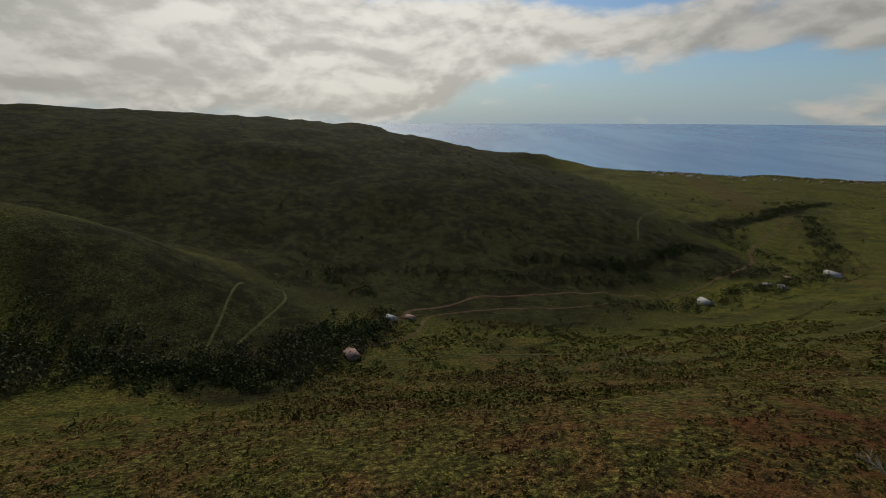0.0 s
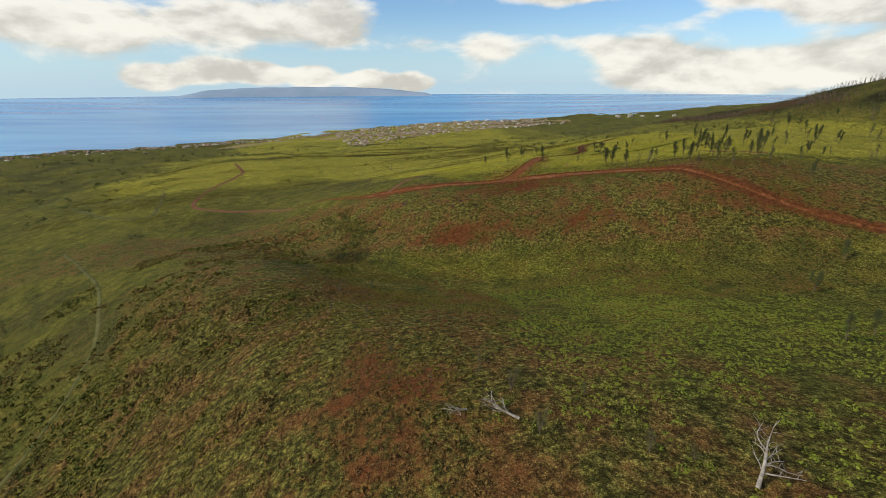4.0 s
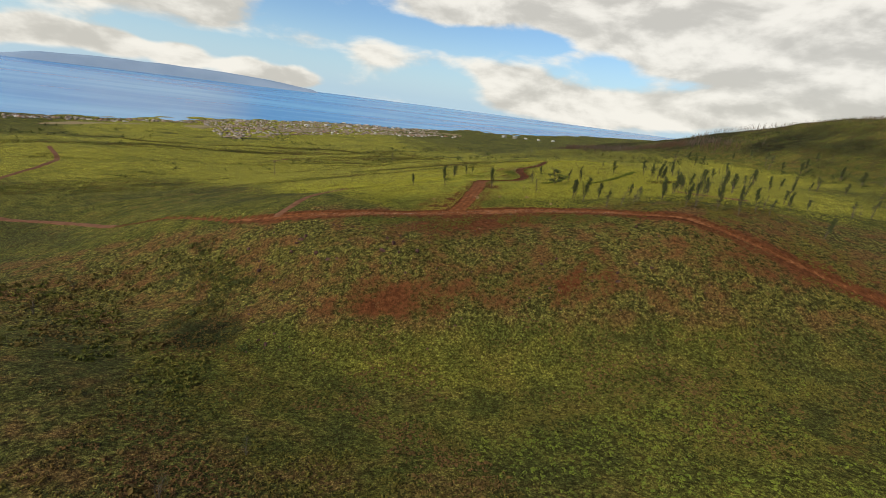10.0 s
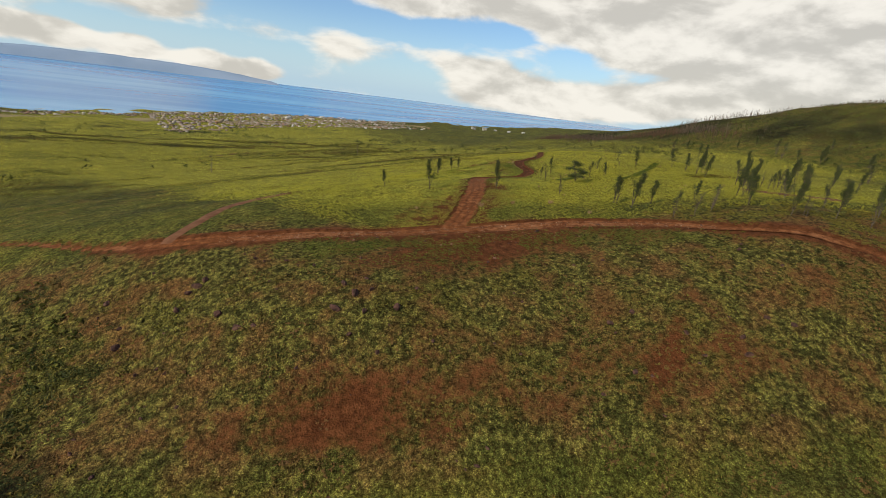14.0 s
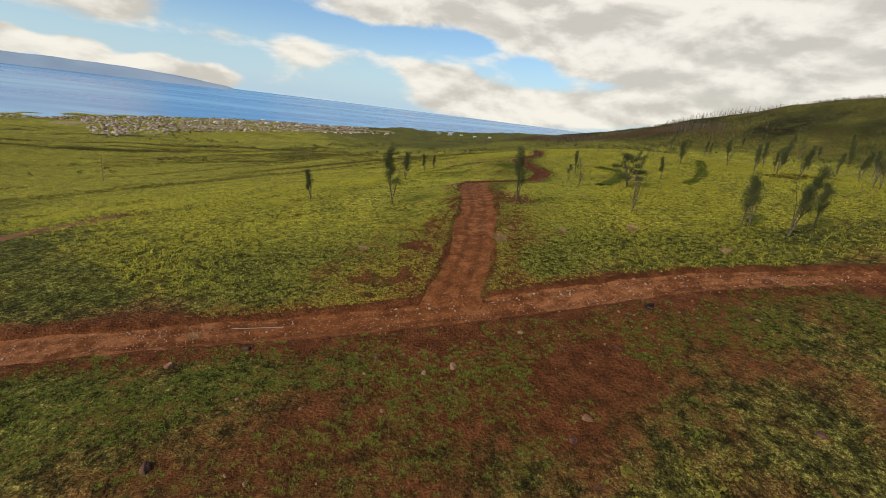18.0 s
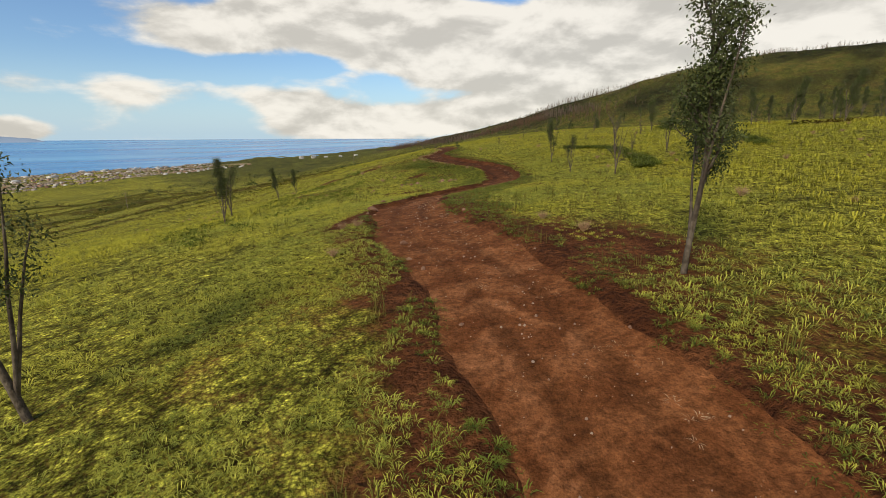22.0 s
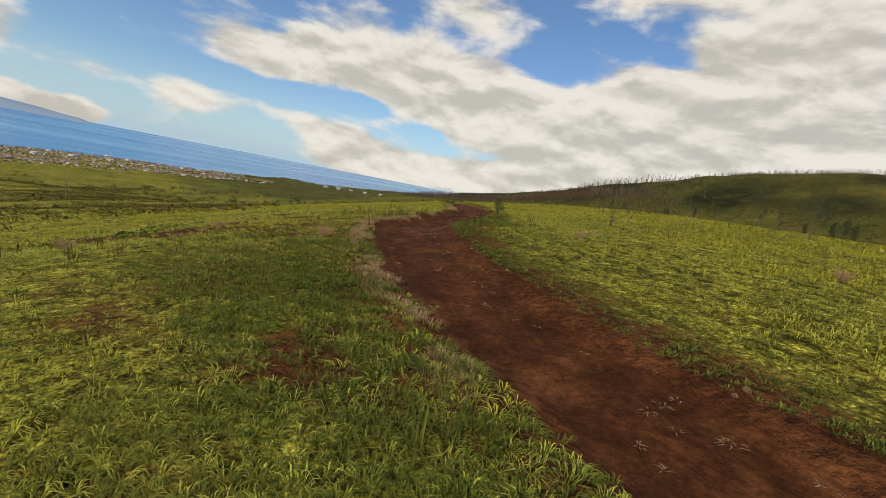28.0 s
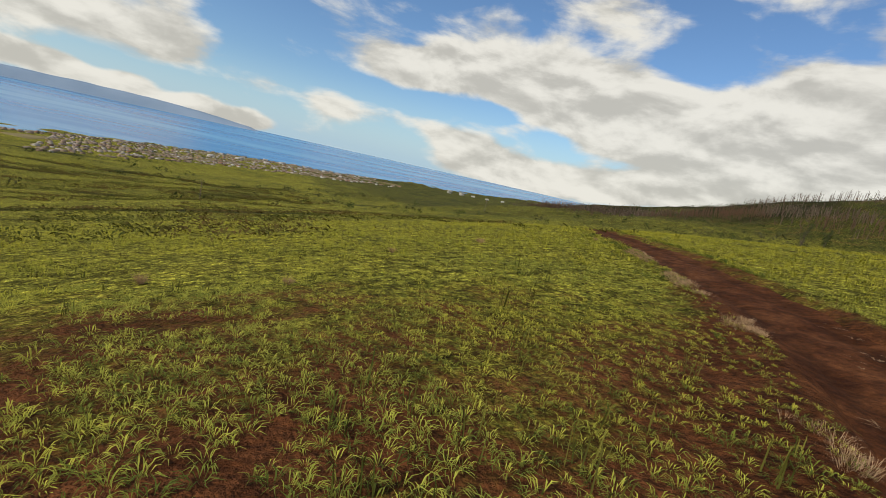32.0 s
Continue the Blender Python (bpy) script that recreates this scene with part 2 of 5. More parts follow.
def dense(pts, gap):
    """A rounded line through the points, evenly sampled."""
    p = np.array(pts, float)
    q = np.vstack([2 * p[0] - p[1], p, 2 * p[-1] - p[-2]])
    out = []
    for k in range(1, len(q) - 2):
        n = max(2, int(np.linalg.norm(q[k + 1] - q[k]) / gap))
        t = np.linspace(0, 1, n, endpoint=False)[:, None]
        a, b, c, d = q[k - 1:k + 3]
        out.append(0.5 * (2 * b + (c - a) * t + (2 * a - 5 * b + 4 * c - d) * t ** 2 + (3 * b - a - 3 * c + d) * t ** 3))
    return np.vstack(out + [p[-1:]])


def line_distance(x, y, line, reach):
    """Distance to a line and the side of it (+ left), cut off at reach."""
    shape = np.shape(x)
    x, y = np.ravel(x), np.ravel(y)
    dist, side = np.full(len(x), reach * 1.0), np.zeros(len(x))
    lo, hi = line.min(0) - reach, line.max(0) + reach
    idx = np.where((x > lo[0]) & (x < hi[0]) & (y > lo[1]) & (y < hi[1]))[0]
    px, py = x[idx], y[idx]
    best, bs = np.full(len(idx), reach * 1.0), np.zeros(len(idx))
    for a, b in zip(line[:-1], line[1:]):
        ex, ey = b - a
        t = np.clip(((px - a[0]) * ex + (py - a[1]) * ey) / (ex * ex + ey * ey + 1e-9), 0, 1)
        qx, qy = px - a[0] - t * ex, py - a[1] - t * ey
        d = np.hypot(qx, qy)
        nearer = d < best
        best[nearer], bs[nearer] = d[nearer], np.sign(ex * qy - ey * qx)[nearer]
    dist[idx], side[idx] = best, bs
    return dist.reshape(shape), side.reshape(shape)


TRACKS = [(dense(FIRST_TRACK[:8], 2.0), 2.4), (dense(FIRST_TRACK[7:], 2.0), 1.5), (dense(CROSS_TRACK[3:15], 4.0), 1.6), (dense(CROSS_TRACK[:4], 5.0), 1.1), (dense(CROSS_TRACK[14:], 5.0), 1.1)]


def track_distance(x, y, reach=12.0):
    """How far outside the nearest dirt track's edge, and on which side."""
    best, side = np.full(np.shape(x), reach), np.zeros(np.shape(x))
    for line, half in TRACKS:
        d, s = line_distance(x, y, line, reach + half)
        d = d - half
        side = np.where(d < best, s, side)
        best = np.minimum(best, d)
    return best, side


# ---- meshes ----
def make_mesh(name, co, faces, smooth=True, material=None):
    """A mesh from arrays: corners and faces of one size, or a list of face arrays."""
    me = bpy.data.meshes.new(name)
    groups = faces if isinstance(faces, list) else [faces]
    groups = [np.asarray(g, np.int32) for g in groups if len(g)]
    co = np.asarray(co, np.float32)
    me.vertices.add(len(co))
    me.vertices.foreach_set("co", co.ravel())
    loops = np.concatenate([g.ravel() for g in groups])
    sizes = np.concatenate([np.full(len(g), g.shape[1], np.int32) for g in groups])
    me.loops.add(len(loops))
    me.loops.foreach_set("vertex_index", loops)
    me.polygons.add(len(sizes))
    me.polygons.foreach_set("loop_start", np.concatenate([[0], np.cumsum(sizes)[:-1]]).astype(np.int32))
    if smooth:
        me.polygons.foreach_set("use_smooth", np.ones(len(sizes), bool))
    me.update(calc_edges=True)
    if material:
        me.materials.append(material)
    return me


def grid_faces(nx, ny):
    i = (np.arange(ny - 1)[:, None] * nx + np.arange(nx - 1)).ravel()
    return np.stack([i, i + 1, i + nx + 1, i + nx], 1)


def stretched(lo, hi, a, b, step, grow):
    """Coordinates from lo to hi: even steps between a and b, growing steps outside."""
    mid = list(np.arange(a, b + 1e-6, step))
    left, right, s = [], [], step
    while (left[-1] if left else a) > lo:
        s *= grow
        left.append((left[-1] if left else a) - s)
    s = step
    while (right[-1] if right else b) < hi:
        s *= grow
        right.append((right[-1] if right else b) + s)
    return np.array(left[::-1] + mid + right)


# ---- materials ----
def shader(name, build, rough=0.9, bump=0.0, bump_scale=8.0, metal=0.0):
    """A node material: build(nt, coordinates) gives the base colour, noise gives relief."""
    m = bpy.data.materials.new(name)
    m.use_nodes = True
    t = m.node_tree
    b = t.nodes["Principled BSDF"]
    co = node(t, "TexCoord").outputs["Object"]
    color = build(t, co)
    if isinstance(color, bpy.types.NodeSocket):
        t.links.new(color, b.inputs["Base Color"])
    else:
        b.inputs["Base Color"].default_value = (*color, 1)
    b.inputs["Roughness"].default_value, b.inputs["Metallic"].default_value = rough, metal
    b.inputs["Specular IOR Level"].default_value = 0.06
    if bump:
        n = node(t, "Bump", {"Height": noise_at(t, co, bump_scale, 6.0, 0.6), "Strength": bump, "Distance": 0.5 / bump_scale * 4})
        t.links.new(n.outputs[0], b.inputs["Normal"])
    return m


def two_tone(a, b, scale, c=None, scale2=1.0):
    def build(t, co):
        col = mix(t, step_up(t, noise_at(t, co, scale, 6.0), 0.35, 0.65), a, b)
        if c:
            n = node(t, "Mix", {0: math_node(t, "MULTIPLY", step_up(t, noise_at(t, co, scale2, 4.0), 0.45, 0.7), 0.7), 6: col, 7: (*c, 1)}, data_type="RGBA")
            col = n.outputs[2]
        return col
    return build


def per_piece(a, b, c, patch=0.06):
    """Colour that varies from leaf to leaf and in patches over the land."""
    def build(t, co):
        r = node(t, "NewGeometry").outputs["Random Per Island"]
        col = mix(t, r, a, b)
        n = node(t, "Mix", {0: step_up(t, noise_at(t, co, patch, 4.0, 0.6), 0.42, 0.62), 6: col, 7: (*c, 1)}, data_type="RGBA")
        return n.outputs[2]
    return build


def blade_color(young, old, shade, ripe):
    """Grass: differs from blade to blade, from clump to clump and in broad ripe patches."""
    def build(t, co):
        col = mix(t, node(t, "NewGeometry").outputs["Random Per Island"], young, old)
        clump = math_node(t, "MULTIPLY", step_up(t, noise_at(t, co, 1.3, 3.0, 0.6), 0.45, 0.66), 0.75)
        col = node(t, "Mix", {0: clump, 6: col, 7: (*shade, 1)}, data_type="RGBA").outputs[2]
        broad = math_node(t, "MULTIPLY", step_up(t, noise_at(t, co, 0.11, 4.0, 0.6), 0.44, 0.62), 0.6)
        return node(t, "Mix", {0: broad, 6: col, 7: (*ripe, 1)}, data_type="RGBA").outputs[2]
    return build


def ground_color(t, co):
    """Green cover, olive scrub, dark bushes with painted cloud shadow, and bare red earth, by the land's own zones and
    in patches.
    """
    attr = node(t, "Attribute", attribute_name="zone")
    z = node(t, "SeparateColor", {0: attr.outputs["Color"]})
    bare, lush, scrub, dark = z.outputs[0], z.outputs[1], z.outputs[2], attr.outputs["Alpha"]
    grain, fine = noise_at(t, co, 3.2, 5.0, 0.7), noise_at(t, co, 0.8, 7.0, 0.65)
    mid, wide = noise_at(t, co, 0.14, 6.0, 0.6), noise_at(t, co, 0.02, 6.0, 0.6)

    def over(f, a, b):
        return node(t, "Mix", {0: f, 6: a, 7: b}, data_type="RGBA").outputs[2]

    def near_zone(value, spread, lo, hi):
        return step_up(t, math_node(t, "ADD", value, math_node(t, "MULTIPLY", math_node(t, "SUBTRACT", spread, 0.5), 0.9)), lo, hi)

    green = mix(t, step_up(t, mid, 0.35, 0.68), (0.062, 0.071, 0.013), (0.135, 0.13, 0.021))
    green = over(math_node(t, "MULTIPLY", step_up(t, wide, 0.46, 0.62), 0.75), green, (0.045, 0.05, 0.014, 1))
    olive = mix(t, step_up(t, fine, 0.4, 0.62), (0.052, 0.055, 0.013), (0.12, 0.11, 0.024))
    olive = over(math_node(t, "MULTIPLY", step_up(t, mid, 0.45, 0.62), 0.75), olive, (0.135, 0.073, 0.025, 1))
    bright = mix(t, step_up(t, mid, 0.3, 0.7), (0.17, 0.165, 0.022), (0.28, 0.255, 0.031))
    earth = mix(t, step_up(t, fine, 0.35, 0.7), (0.078, 0.026, 0.0098), (0.165, 0.06, 0.0215))
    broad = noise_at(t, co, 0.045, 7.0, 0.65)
    # near-black green: dark bushes, and the valley's cloud shadow put into the colour
    bushes_and_shade = mix(t, step_up(t, math_node(t, "ADD", math_node(t, "MULTIPLY", mid, 0.5), math_node(t, "MULTIPLY", broad, 0.5)), 0.42, 0.6), (0.009, 0.014, 0.004), (0.045, 0.05, 0.013))
    col = over(near_zone(scrub, mid, 0.3, 0.7), green, olive)
    col = over(near_zone(lush, wide, 0.3, 0.75), col, bright)
    col = over(near_zone(dark, math_node(t, "ADD", math_node(t, "MULTIPLY", mid, 0.6), math_node(t, "MULTIPLY", broad, 0.4)), 0.4, 0.68), col, bushes_and_shade)
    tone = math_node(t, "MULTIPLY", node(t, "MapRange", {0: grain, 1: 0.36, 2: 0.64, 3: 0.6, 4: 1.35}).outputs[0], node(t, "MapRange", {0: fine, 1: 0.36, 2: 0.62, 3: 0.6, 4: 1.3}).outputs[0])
    # shade between plant clumps is painted in: tone drops away from each cell centre
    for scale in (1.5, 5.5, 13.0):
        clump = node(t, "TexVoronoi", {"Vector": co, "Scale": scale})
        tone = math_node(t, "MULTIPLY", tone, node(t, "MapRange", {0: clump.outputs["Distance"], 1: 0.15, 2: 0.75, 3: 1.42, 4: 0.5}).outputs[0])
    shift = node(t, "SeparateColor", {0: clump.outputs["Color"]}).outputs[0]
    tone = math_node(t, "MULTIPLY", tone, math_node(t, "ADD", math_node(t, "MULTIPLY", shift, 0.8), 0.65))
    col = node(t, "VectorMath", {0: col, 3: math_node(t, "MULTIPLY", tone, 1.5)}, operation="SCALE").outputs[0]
    soil = node(t, "MapRange", {0: noise_at(t, co, 6.0, 5.0, 0.7), 1: 0.36, 2: 0.64, 3: 0.6, 4: 1.35}).outputs[0]
    earth = node(t, "VectorMath", {0: earth, 3: soil}, operation="SCALE").outputs[0]
    gaps = math_node(t, "MULTIPLY", step_up(t, math_node(t, "ADD", clump.outputs["Distance"], math_node(t, "MULTIPLY", grain, 0.6)), 0.8, 1.05), 0.3)
    col = over(gaps, col, earth)
    return over(near_zone(bare, math_node(t, "MULTIPLY", math_node(t, "ADD", fine, mid), 0.5), 0.36, 0.58), col, earth)


def track_color(t, co):
    """Packed red earth: dark damp stretches, dusty lighter ones, fine crumbs."""
    fine, mid, wide = noise_at(t, co, 5.0, 6.0, 0.7), noise_at(t, co, 0.8, 6.0, 0.6, 0.6), noise_at(t, co, 0.06, 3.0)
    y = node(t, "SeparateXYZ", {0: co}).outputs[1]
    dry = mix(t, step_up(t, mid, 0.35, 0.68), (0.105, 0.035, 0.0115), (0.19, 0.07, 0.024))
    damp = mix(t, step_up(t, mid, 0.35, 0.68), (0.054, 0.0175, 0.0063), (0.104, 0.036, 0.012))
    col = node(t, "Mix", {0: step_up(t, math_node(t, "ADD", y, math_node(t, "MULTIPLY", wide, 14.0)), 248.0, 258.0), 6: dry, 7: damp}, data_type="RGBA").outputs[2]
    dry_part = math_node(t, "SUBTRACT", 0.45, math_node(t, "MULTIPLY", step_up(t, y, 248.0, 262.0), 0.3))
    dust = math_node(t, "MULTIPLY", step_up(t, math_node(t, "ADD", math_node(t, "MULTIPLY", mid, 0.6), math_node(t, "MULTIPLY", wide, 0.6)), 0.58, 0.75), dry_part)
    col = node(t, "Mix", {0: dust, 6: col, 7: (0.29, 0.125, 0.054, 1)}, data_type="RGBA").outputs[2]
    off = math_node(t, "ABSOLUTE", node(t, "Attribute", attribute_name="across").outputs["Fac"])
    worn = math_node(t, "ADD", off, math_node(t, "MULTIPLY", math_node(t, "SUBTRACT", noise_at(t, co, 0.5, 4.0), 0.5), 0.9))
    rut = math_node(t, "MULTIPLY", step_up(t, worn, 0.45, 0.75), step_up(t, worn, 1.35, 1.05))
    col = node(t, "VectorMath", {0: col, 3: node(t, "MapRange", {0: rut, 1: 0.0, 2: 1.0, 3: 1.1, 4: 0.84}).outputs[0]}, operation="SCALE").outputs[0]
    crumb = noise_at(t, co, 22.0, 4.0, 0.7)
    tone = math_node(t, "MULTIPLY", node(t, "MapRange", {0: fine, 1: 0.36, 2: 0.64, 3: 0.6, 4: 1.35}).outputs[0], node(t, "MapRange", {0: crumb, 1: 0.34, 2: 0.66, 3: 0.75, 4: 1.25}).outputs[0])
    return node(t, "VectorMath", {0: col, 3: tone}, operation="SCALE").outputs[0]


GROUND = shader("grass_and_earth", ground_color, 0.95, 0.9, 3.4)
DIRT = shader("red_dirt", track_color, 0.9, 0.4, 6.0)
DIRT_FAR = shader("dry_red_dirt", two_tone((0.125, 0.055, 0.028), (0.18, 0.085, 0.045), 0.4), 0.95)
VALLEY_DIRT = shader("brown_valley_dirt", two_tone((0.09, 0.058, 0.028), (0.14, 0.09, 0.045), 0.3), 0.95)
PALE_TRACK = shader("worn_grass_track", two_tone((0.06, 0.066, 0.02), (0.11, 0.10, 0.036), 0.3), 0.95)
GRASS = shader("grass_blades", blade_color((0.30, 0.285, 0.03), (0.45, 0.41, 0.048), (0.235, 0.235, 0.03), (0.47, 0.41, 0.04)), 0.75)
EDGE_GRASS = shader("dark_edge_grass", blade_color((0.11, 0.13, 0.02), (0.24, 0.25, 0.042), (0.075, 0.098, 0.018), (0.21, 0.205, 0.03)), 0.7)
NEAR_GRASS = shader("soft_grass_blades", blade_color((0.26, 0.27, 0.04), (0.47, 0.44, 0.07), (0.16, 0.19, 0.03), (0.49, 0.43, 0.046)), 0.7)
HERB = shader("green_herbs", per_piece((0.06, 0.085, 0.012), (0.18, 0.20, 0.03), (0.155, 0.165, 0.025), 0.09), 0.75)
RIDGE_SCRUB = shader("ridge_scrub", per_piece((0.075, 0.07, 0.014), (0.175, 0.145, 0.027), (0.145, 0.078, 0.029), 0.05), 0.85)
SCRUB = shader("olive_scrub", per_piece((0.05, 0.062, 0.012), (0.14, 0.13, 0.024), (0.13, 0.085, 0.026), 0.05), 0.85)
STRAW = shader("dry_straw", per_piece((0.32, 0.19, 0.10), (0.50, 0.33, 0.19), (0.40, 0.26, 0.14), 0.3), 0.85)
COVER = shader("green_cover", per_piece((0.085, 0.12, 0.017), (0.20, 0.225, 0.03), (0.165, 0.185, 0.026), 0.06), 0.85)
LEAF = shader("tree_leaves", per_piece((0.035, 0.048, 0.016), (0.09, 0.105, 0.032), (0.075, 0.08, 0.036), 0.4), 0.6)
THICKET = shader("thicket_leaves", per_piece((0.025, 0.04, 0.012), (0.07, 0.085, 0.022), (0.09, 0.085, 0.035), 0.04), 0.7)
BARK = shader("grey_brown_bark", two_tone((0.075, 0.058, 0.042), (0.17, 0.135, 0.10), 3.0, (0.045, 0.034, 0.026), 1.2), 0.9, 0.5, 12.0)
DEADWOOD = shader("bleached_wood", two_tone((0.22, 0.19, 0.16), (0.38, 0.34, 0.29), 3.0, (0.12, 0.09, 0.07), 1.0), 0.85, 0.4, 12.0)
BURNT = shader("scorched_trunks", per_piece((0.07, 0.045, 0.032), (0.21, 0.16, 0.12), (0.14, 0.08, 0.05), 0.02), 0.95)
STONE = shader("reddish_stone", two_tone((0.20, 0.10, 0.06), (0.33, 0.20, 0.13), 2.5, (0.15, 0.06, 0.035), 1.1), 0.9, 0.6, 6.0)
LAVA = shader("dark_lava_rock", two_tone((0.05, 0.03, 0.025), (0.12, 0.06, 0.045), 2.0, (0.16, 0.09, 0.06), 0.8), 0.95, 0.7, 4.0)

# ---- ground ----
xs = stretched(-2700, 2400, -14, 108, 0.6, 1.035)
ys = stretched(-900, 2700, 188, 318, 0.6, 1.035)
gx, gy = np.meshgrid(xs, ys)
bed = height(gx, gy)
edge, edge_side = track_distance(gx, gy)
edge = edge + (0.55 - 0.3 * ramp(gy, 245, 258)) * fbm(gx, gy, 3.2, 301, 2) * ramp(gy, 199, 206)
calm = ramp(np.hypot((gx - 45) / 1.0, (gy - 245) / 1.2), 60, 190)
away = ramp(np.hypot(gx, gy - 150), 180, 600)
rough_land = fbm(gx, gy, 9.0, 3) * (0.10 + 0.35 * calm) + fbm(gx, gy, 60.0, 9) * (1.2 * calm + 3.2 * away) + 0.06 * fbm(gx, gy, 1.6, 5, 2)
gully = -np.abs(fbm(gx * 0.7 + gy * 0.5, gy * 0.3 - gx * 0.3, 70.0, 21, 3)) * 5.0 * away * ramp(gx, -60, -240)
wall_side = ramp(-gx - 0.25 * gy, 140, 230) * (1 - ramp(gy, 120, 330))
gully = gully - np.abs(fbm(gx * 0.3 + 0.12 * gy, gy, 42.0, 27, 4)) * 9.0 * wall_side + np.abs(fbm(gx, gy, 16.0, 29, 3)) * 1.6 * wall_side
Z = bed + rough_land * ramp(edge, -0.5, 2.5) + gully
Z = Z - 0.42 * ramp(-edge, -0.35, 0.5) + 0.22 * np.exp(-((edge - 0.75) / 0.5) ** 2) * np.where(edge_side > 0, 1.0, 0.45) * (0.6 + 0.6 * fbm(gx, gy, 2.5, 33, 2))


def ground_z(x, y):
    """The ground's height, read off its grid."""
    x, y = np.asarray(x, float), np.asarray(y, float)
    i = np.clip(np.searchsorted(xs, x) - 1, 0, len(xs) - 2)
    j = np.clip(np.searchsorted(ys, y) - 1, 0, len(ys) - 2)
    u, v = (x - xs[i]) / (xs[i + 1] - xs[i]), (y - ys[j]) / (ys[j + 1] - ys[j])
    return (Z[j, i] * (1 - u) + Z[j, i + 1] * u) * (1 - v) + (Z[j + 1, i] * (1 - u) + Z[j + 1, i + 1] * u) * v


def blob(x, y, cx, cy, rx, ry, turn=0.0):
    c, s = math.cos(radians(turn)), math.sin(radians(turn))
    u, v = (x - cx) * c + (y - cy) * s, -(x - cx) * s + (y - cy) * c
    return np.exp(-(u / rx) ** 2 - (v / ry) ** 2)


# steep dark banks of the lower stream
SCARPS = [[(-280, 30), (-287, 72), (-300, 105), (-328, 135), (-350, 160), (-354, 188)], [(-415, 204), (-445, 235), (-471, 262), (-503, 297), (-584, 390), (-671, 500)]]
FLIGHT_LINE = [(-8, 178), (4, 202), (18, 222), (30, 236), (45, 248), (57, 262), (66, 276), (76, 292)]


def zones(x, y, out):
    """How bare, how lush, how scrubby and how dark the land is, the valley's painted cloud shadow included."""
    way = line_distance(x, y, dense(FLIGHT_LINE, 4.0), 40.0)[0]
    meadow_floor = (1 - ramp(way, 8, 17)) * ramp(y + 0.25 * x, 199, 204)
    spine = np.exp(-(line_distance(x, y, dense([p[:2] for p in LINES["near_spine"][:8]], 8.0), 90.0)[0] / 24.0) ** 2)
    face = ramp(y + 0.3 * x, 141, 152) * (1 - ramp(y + 0.3 * x, 196, 206))
    hill = ramp(x, 295, 345) * (1 - ramp(y, 640, 780))
    plain = ramp(y + 0.3 * x, 290, 360) * (1 - ramp(x, 160, 260)) * ramp(x, -520, -380)
    bare = 0.34 * np.exp(-((out - 0.2) / 1.6) ** 2) + 0.14 + 0.22 * face + 0.15 * blob(x, y, 22, 152, 17, 1.3, 36) + 0.09 * ramp(y + 0.25 * x, 205, 220) * (1 - ramp(np.hypot(x - 40, y - 245), 50, 90))
    for b, w in ((blob(x, y, -20, 158, 22, 5, -12), 0.14), (blob(x, y, 20, 152, 24, 4, -20), 0.12), (blob(x, y, -45, 46, 14, 22, 10), 0.2), (blob(x, y, 80, 146, 30, 12, -35), 0.14), (blob(x, y, 6, 195, 7, 5), 0.5), (blob(x, y, 14, 186, 26, 7, -5), 0.14),
                 (blob(x, y, -40, 95, 14, 10), 0.26), (blob(x, y, 40, 95, 30, 5, 20), 0.26), (blob(x, y, 5, 20, 30, 18), 0.08), (blob(x, y, 52.4, 260.4, 2.4, 4.0), 0.34), (blob(x, y, 26.5, 222, 3.5, 3.5), 0.4), (blob(x, y, 30, 232, 3, 1.6, 20), 0.4), (blob(x, y, 26.8, 237.8, 3.2, 1.4, 20), 0.5), (blob(x, y, 2, 186, 16, 6), 0.16), (blob(x, y, 60, 290, 8, 5), 0.2), (blob(x, y, 60, 272, 4, 3), 0.22), (blob(x, y, -95, -20, 25, 30), 0.1)):
        bare = bare + w * b
    lush = 0.22 + 0.7 * ramp(y + 0.25 * x, 203, 220) * ramp(x + 0.5 * (y - 200), -25, 8) * (1 - ramp(np.hypot(x - 60, y - 240), 90, 190) * 0.72)
    lush = lush + 0.06 * ramp(y, 240, 300) + 0.34 * blob(x, y, -20, 140, 45, 9, -18) + 0.1 * blob(x, y, 75, 108, 60, 14, -20) + 0.28 * blob(x, y, 15, 80, 44, 36) + 0.35 * blob(x, y, 250, 330, 150, 90) + 0.3 * blob(x, y, -250, 500, 200, 120)
    lush = lush * (1 - 0.9 * blob(x, y, -110, 300, 70, 30, 35)) * (1 - ramp(x, 290, 340) * 0.8) * (1 - 0.7 * ramp(-x - 0.4 * y, 100, 240)) * (1 - 0.8 * face)
    scrub = 0.3 + 0.4 * blob(x, y, -58, 55, 32, 55) + 0.45 * face + 0.25 * blob(x, y, -100, 40, 60, 60) + 0.15 * ramp(x, 290, 340) * (1 - ramp(y, 620, 800)) + 0.1 * blob(x, y, -110, 300, 75, 32, 35)
    # valley wall, spur and far ridge carry cloud shadow in their colour
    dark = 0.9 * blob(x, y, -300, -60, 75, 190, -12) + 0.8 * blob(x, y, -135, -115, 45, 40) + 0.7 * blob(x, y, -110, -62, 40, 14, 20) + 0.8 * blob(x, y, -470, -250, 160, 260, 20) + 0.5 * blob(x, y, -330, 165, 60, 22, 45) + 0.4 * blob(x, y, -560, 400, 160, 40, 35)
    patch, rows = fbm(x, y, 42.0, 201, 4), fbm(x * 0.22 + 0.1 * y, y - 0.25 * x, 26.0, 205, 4)
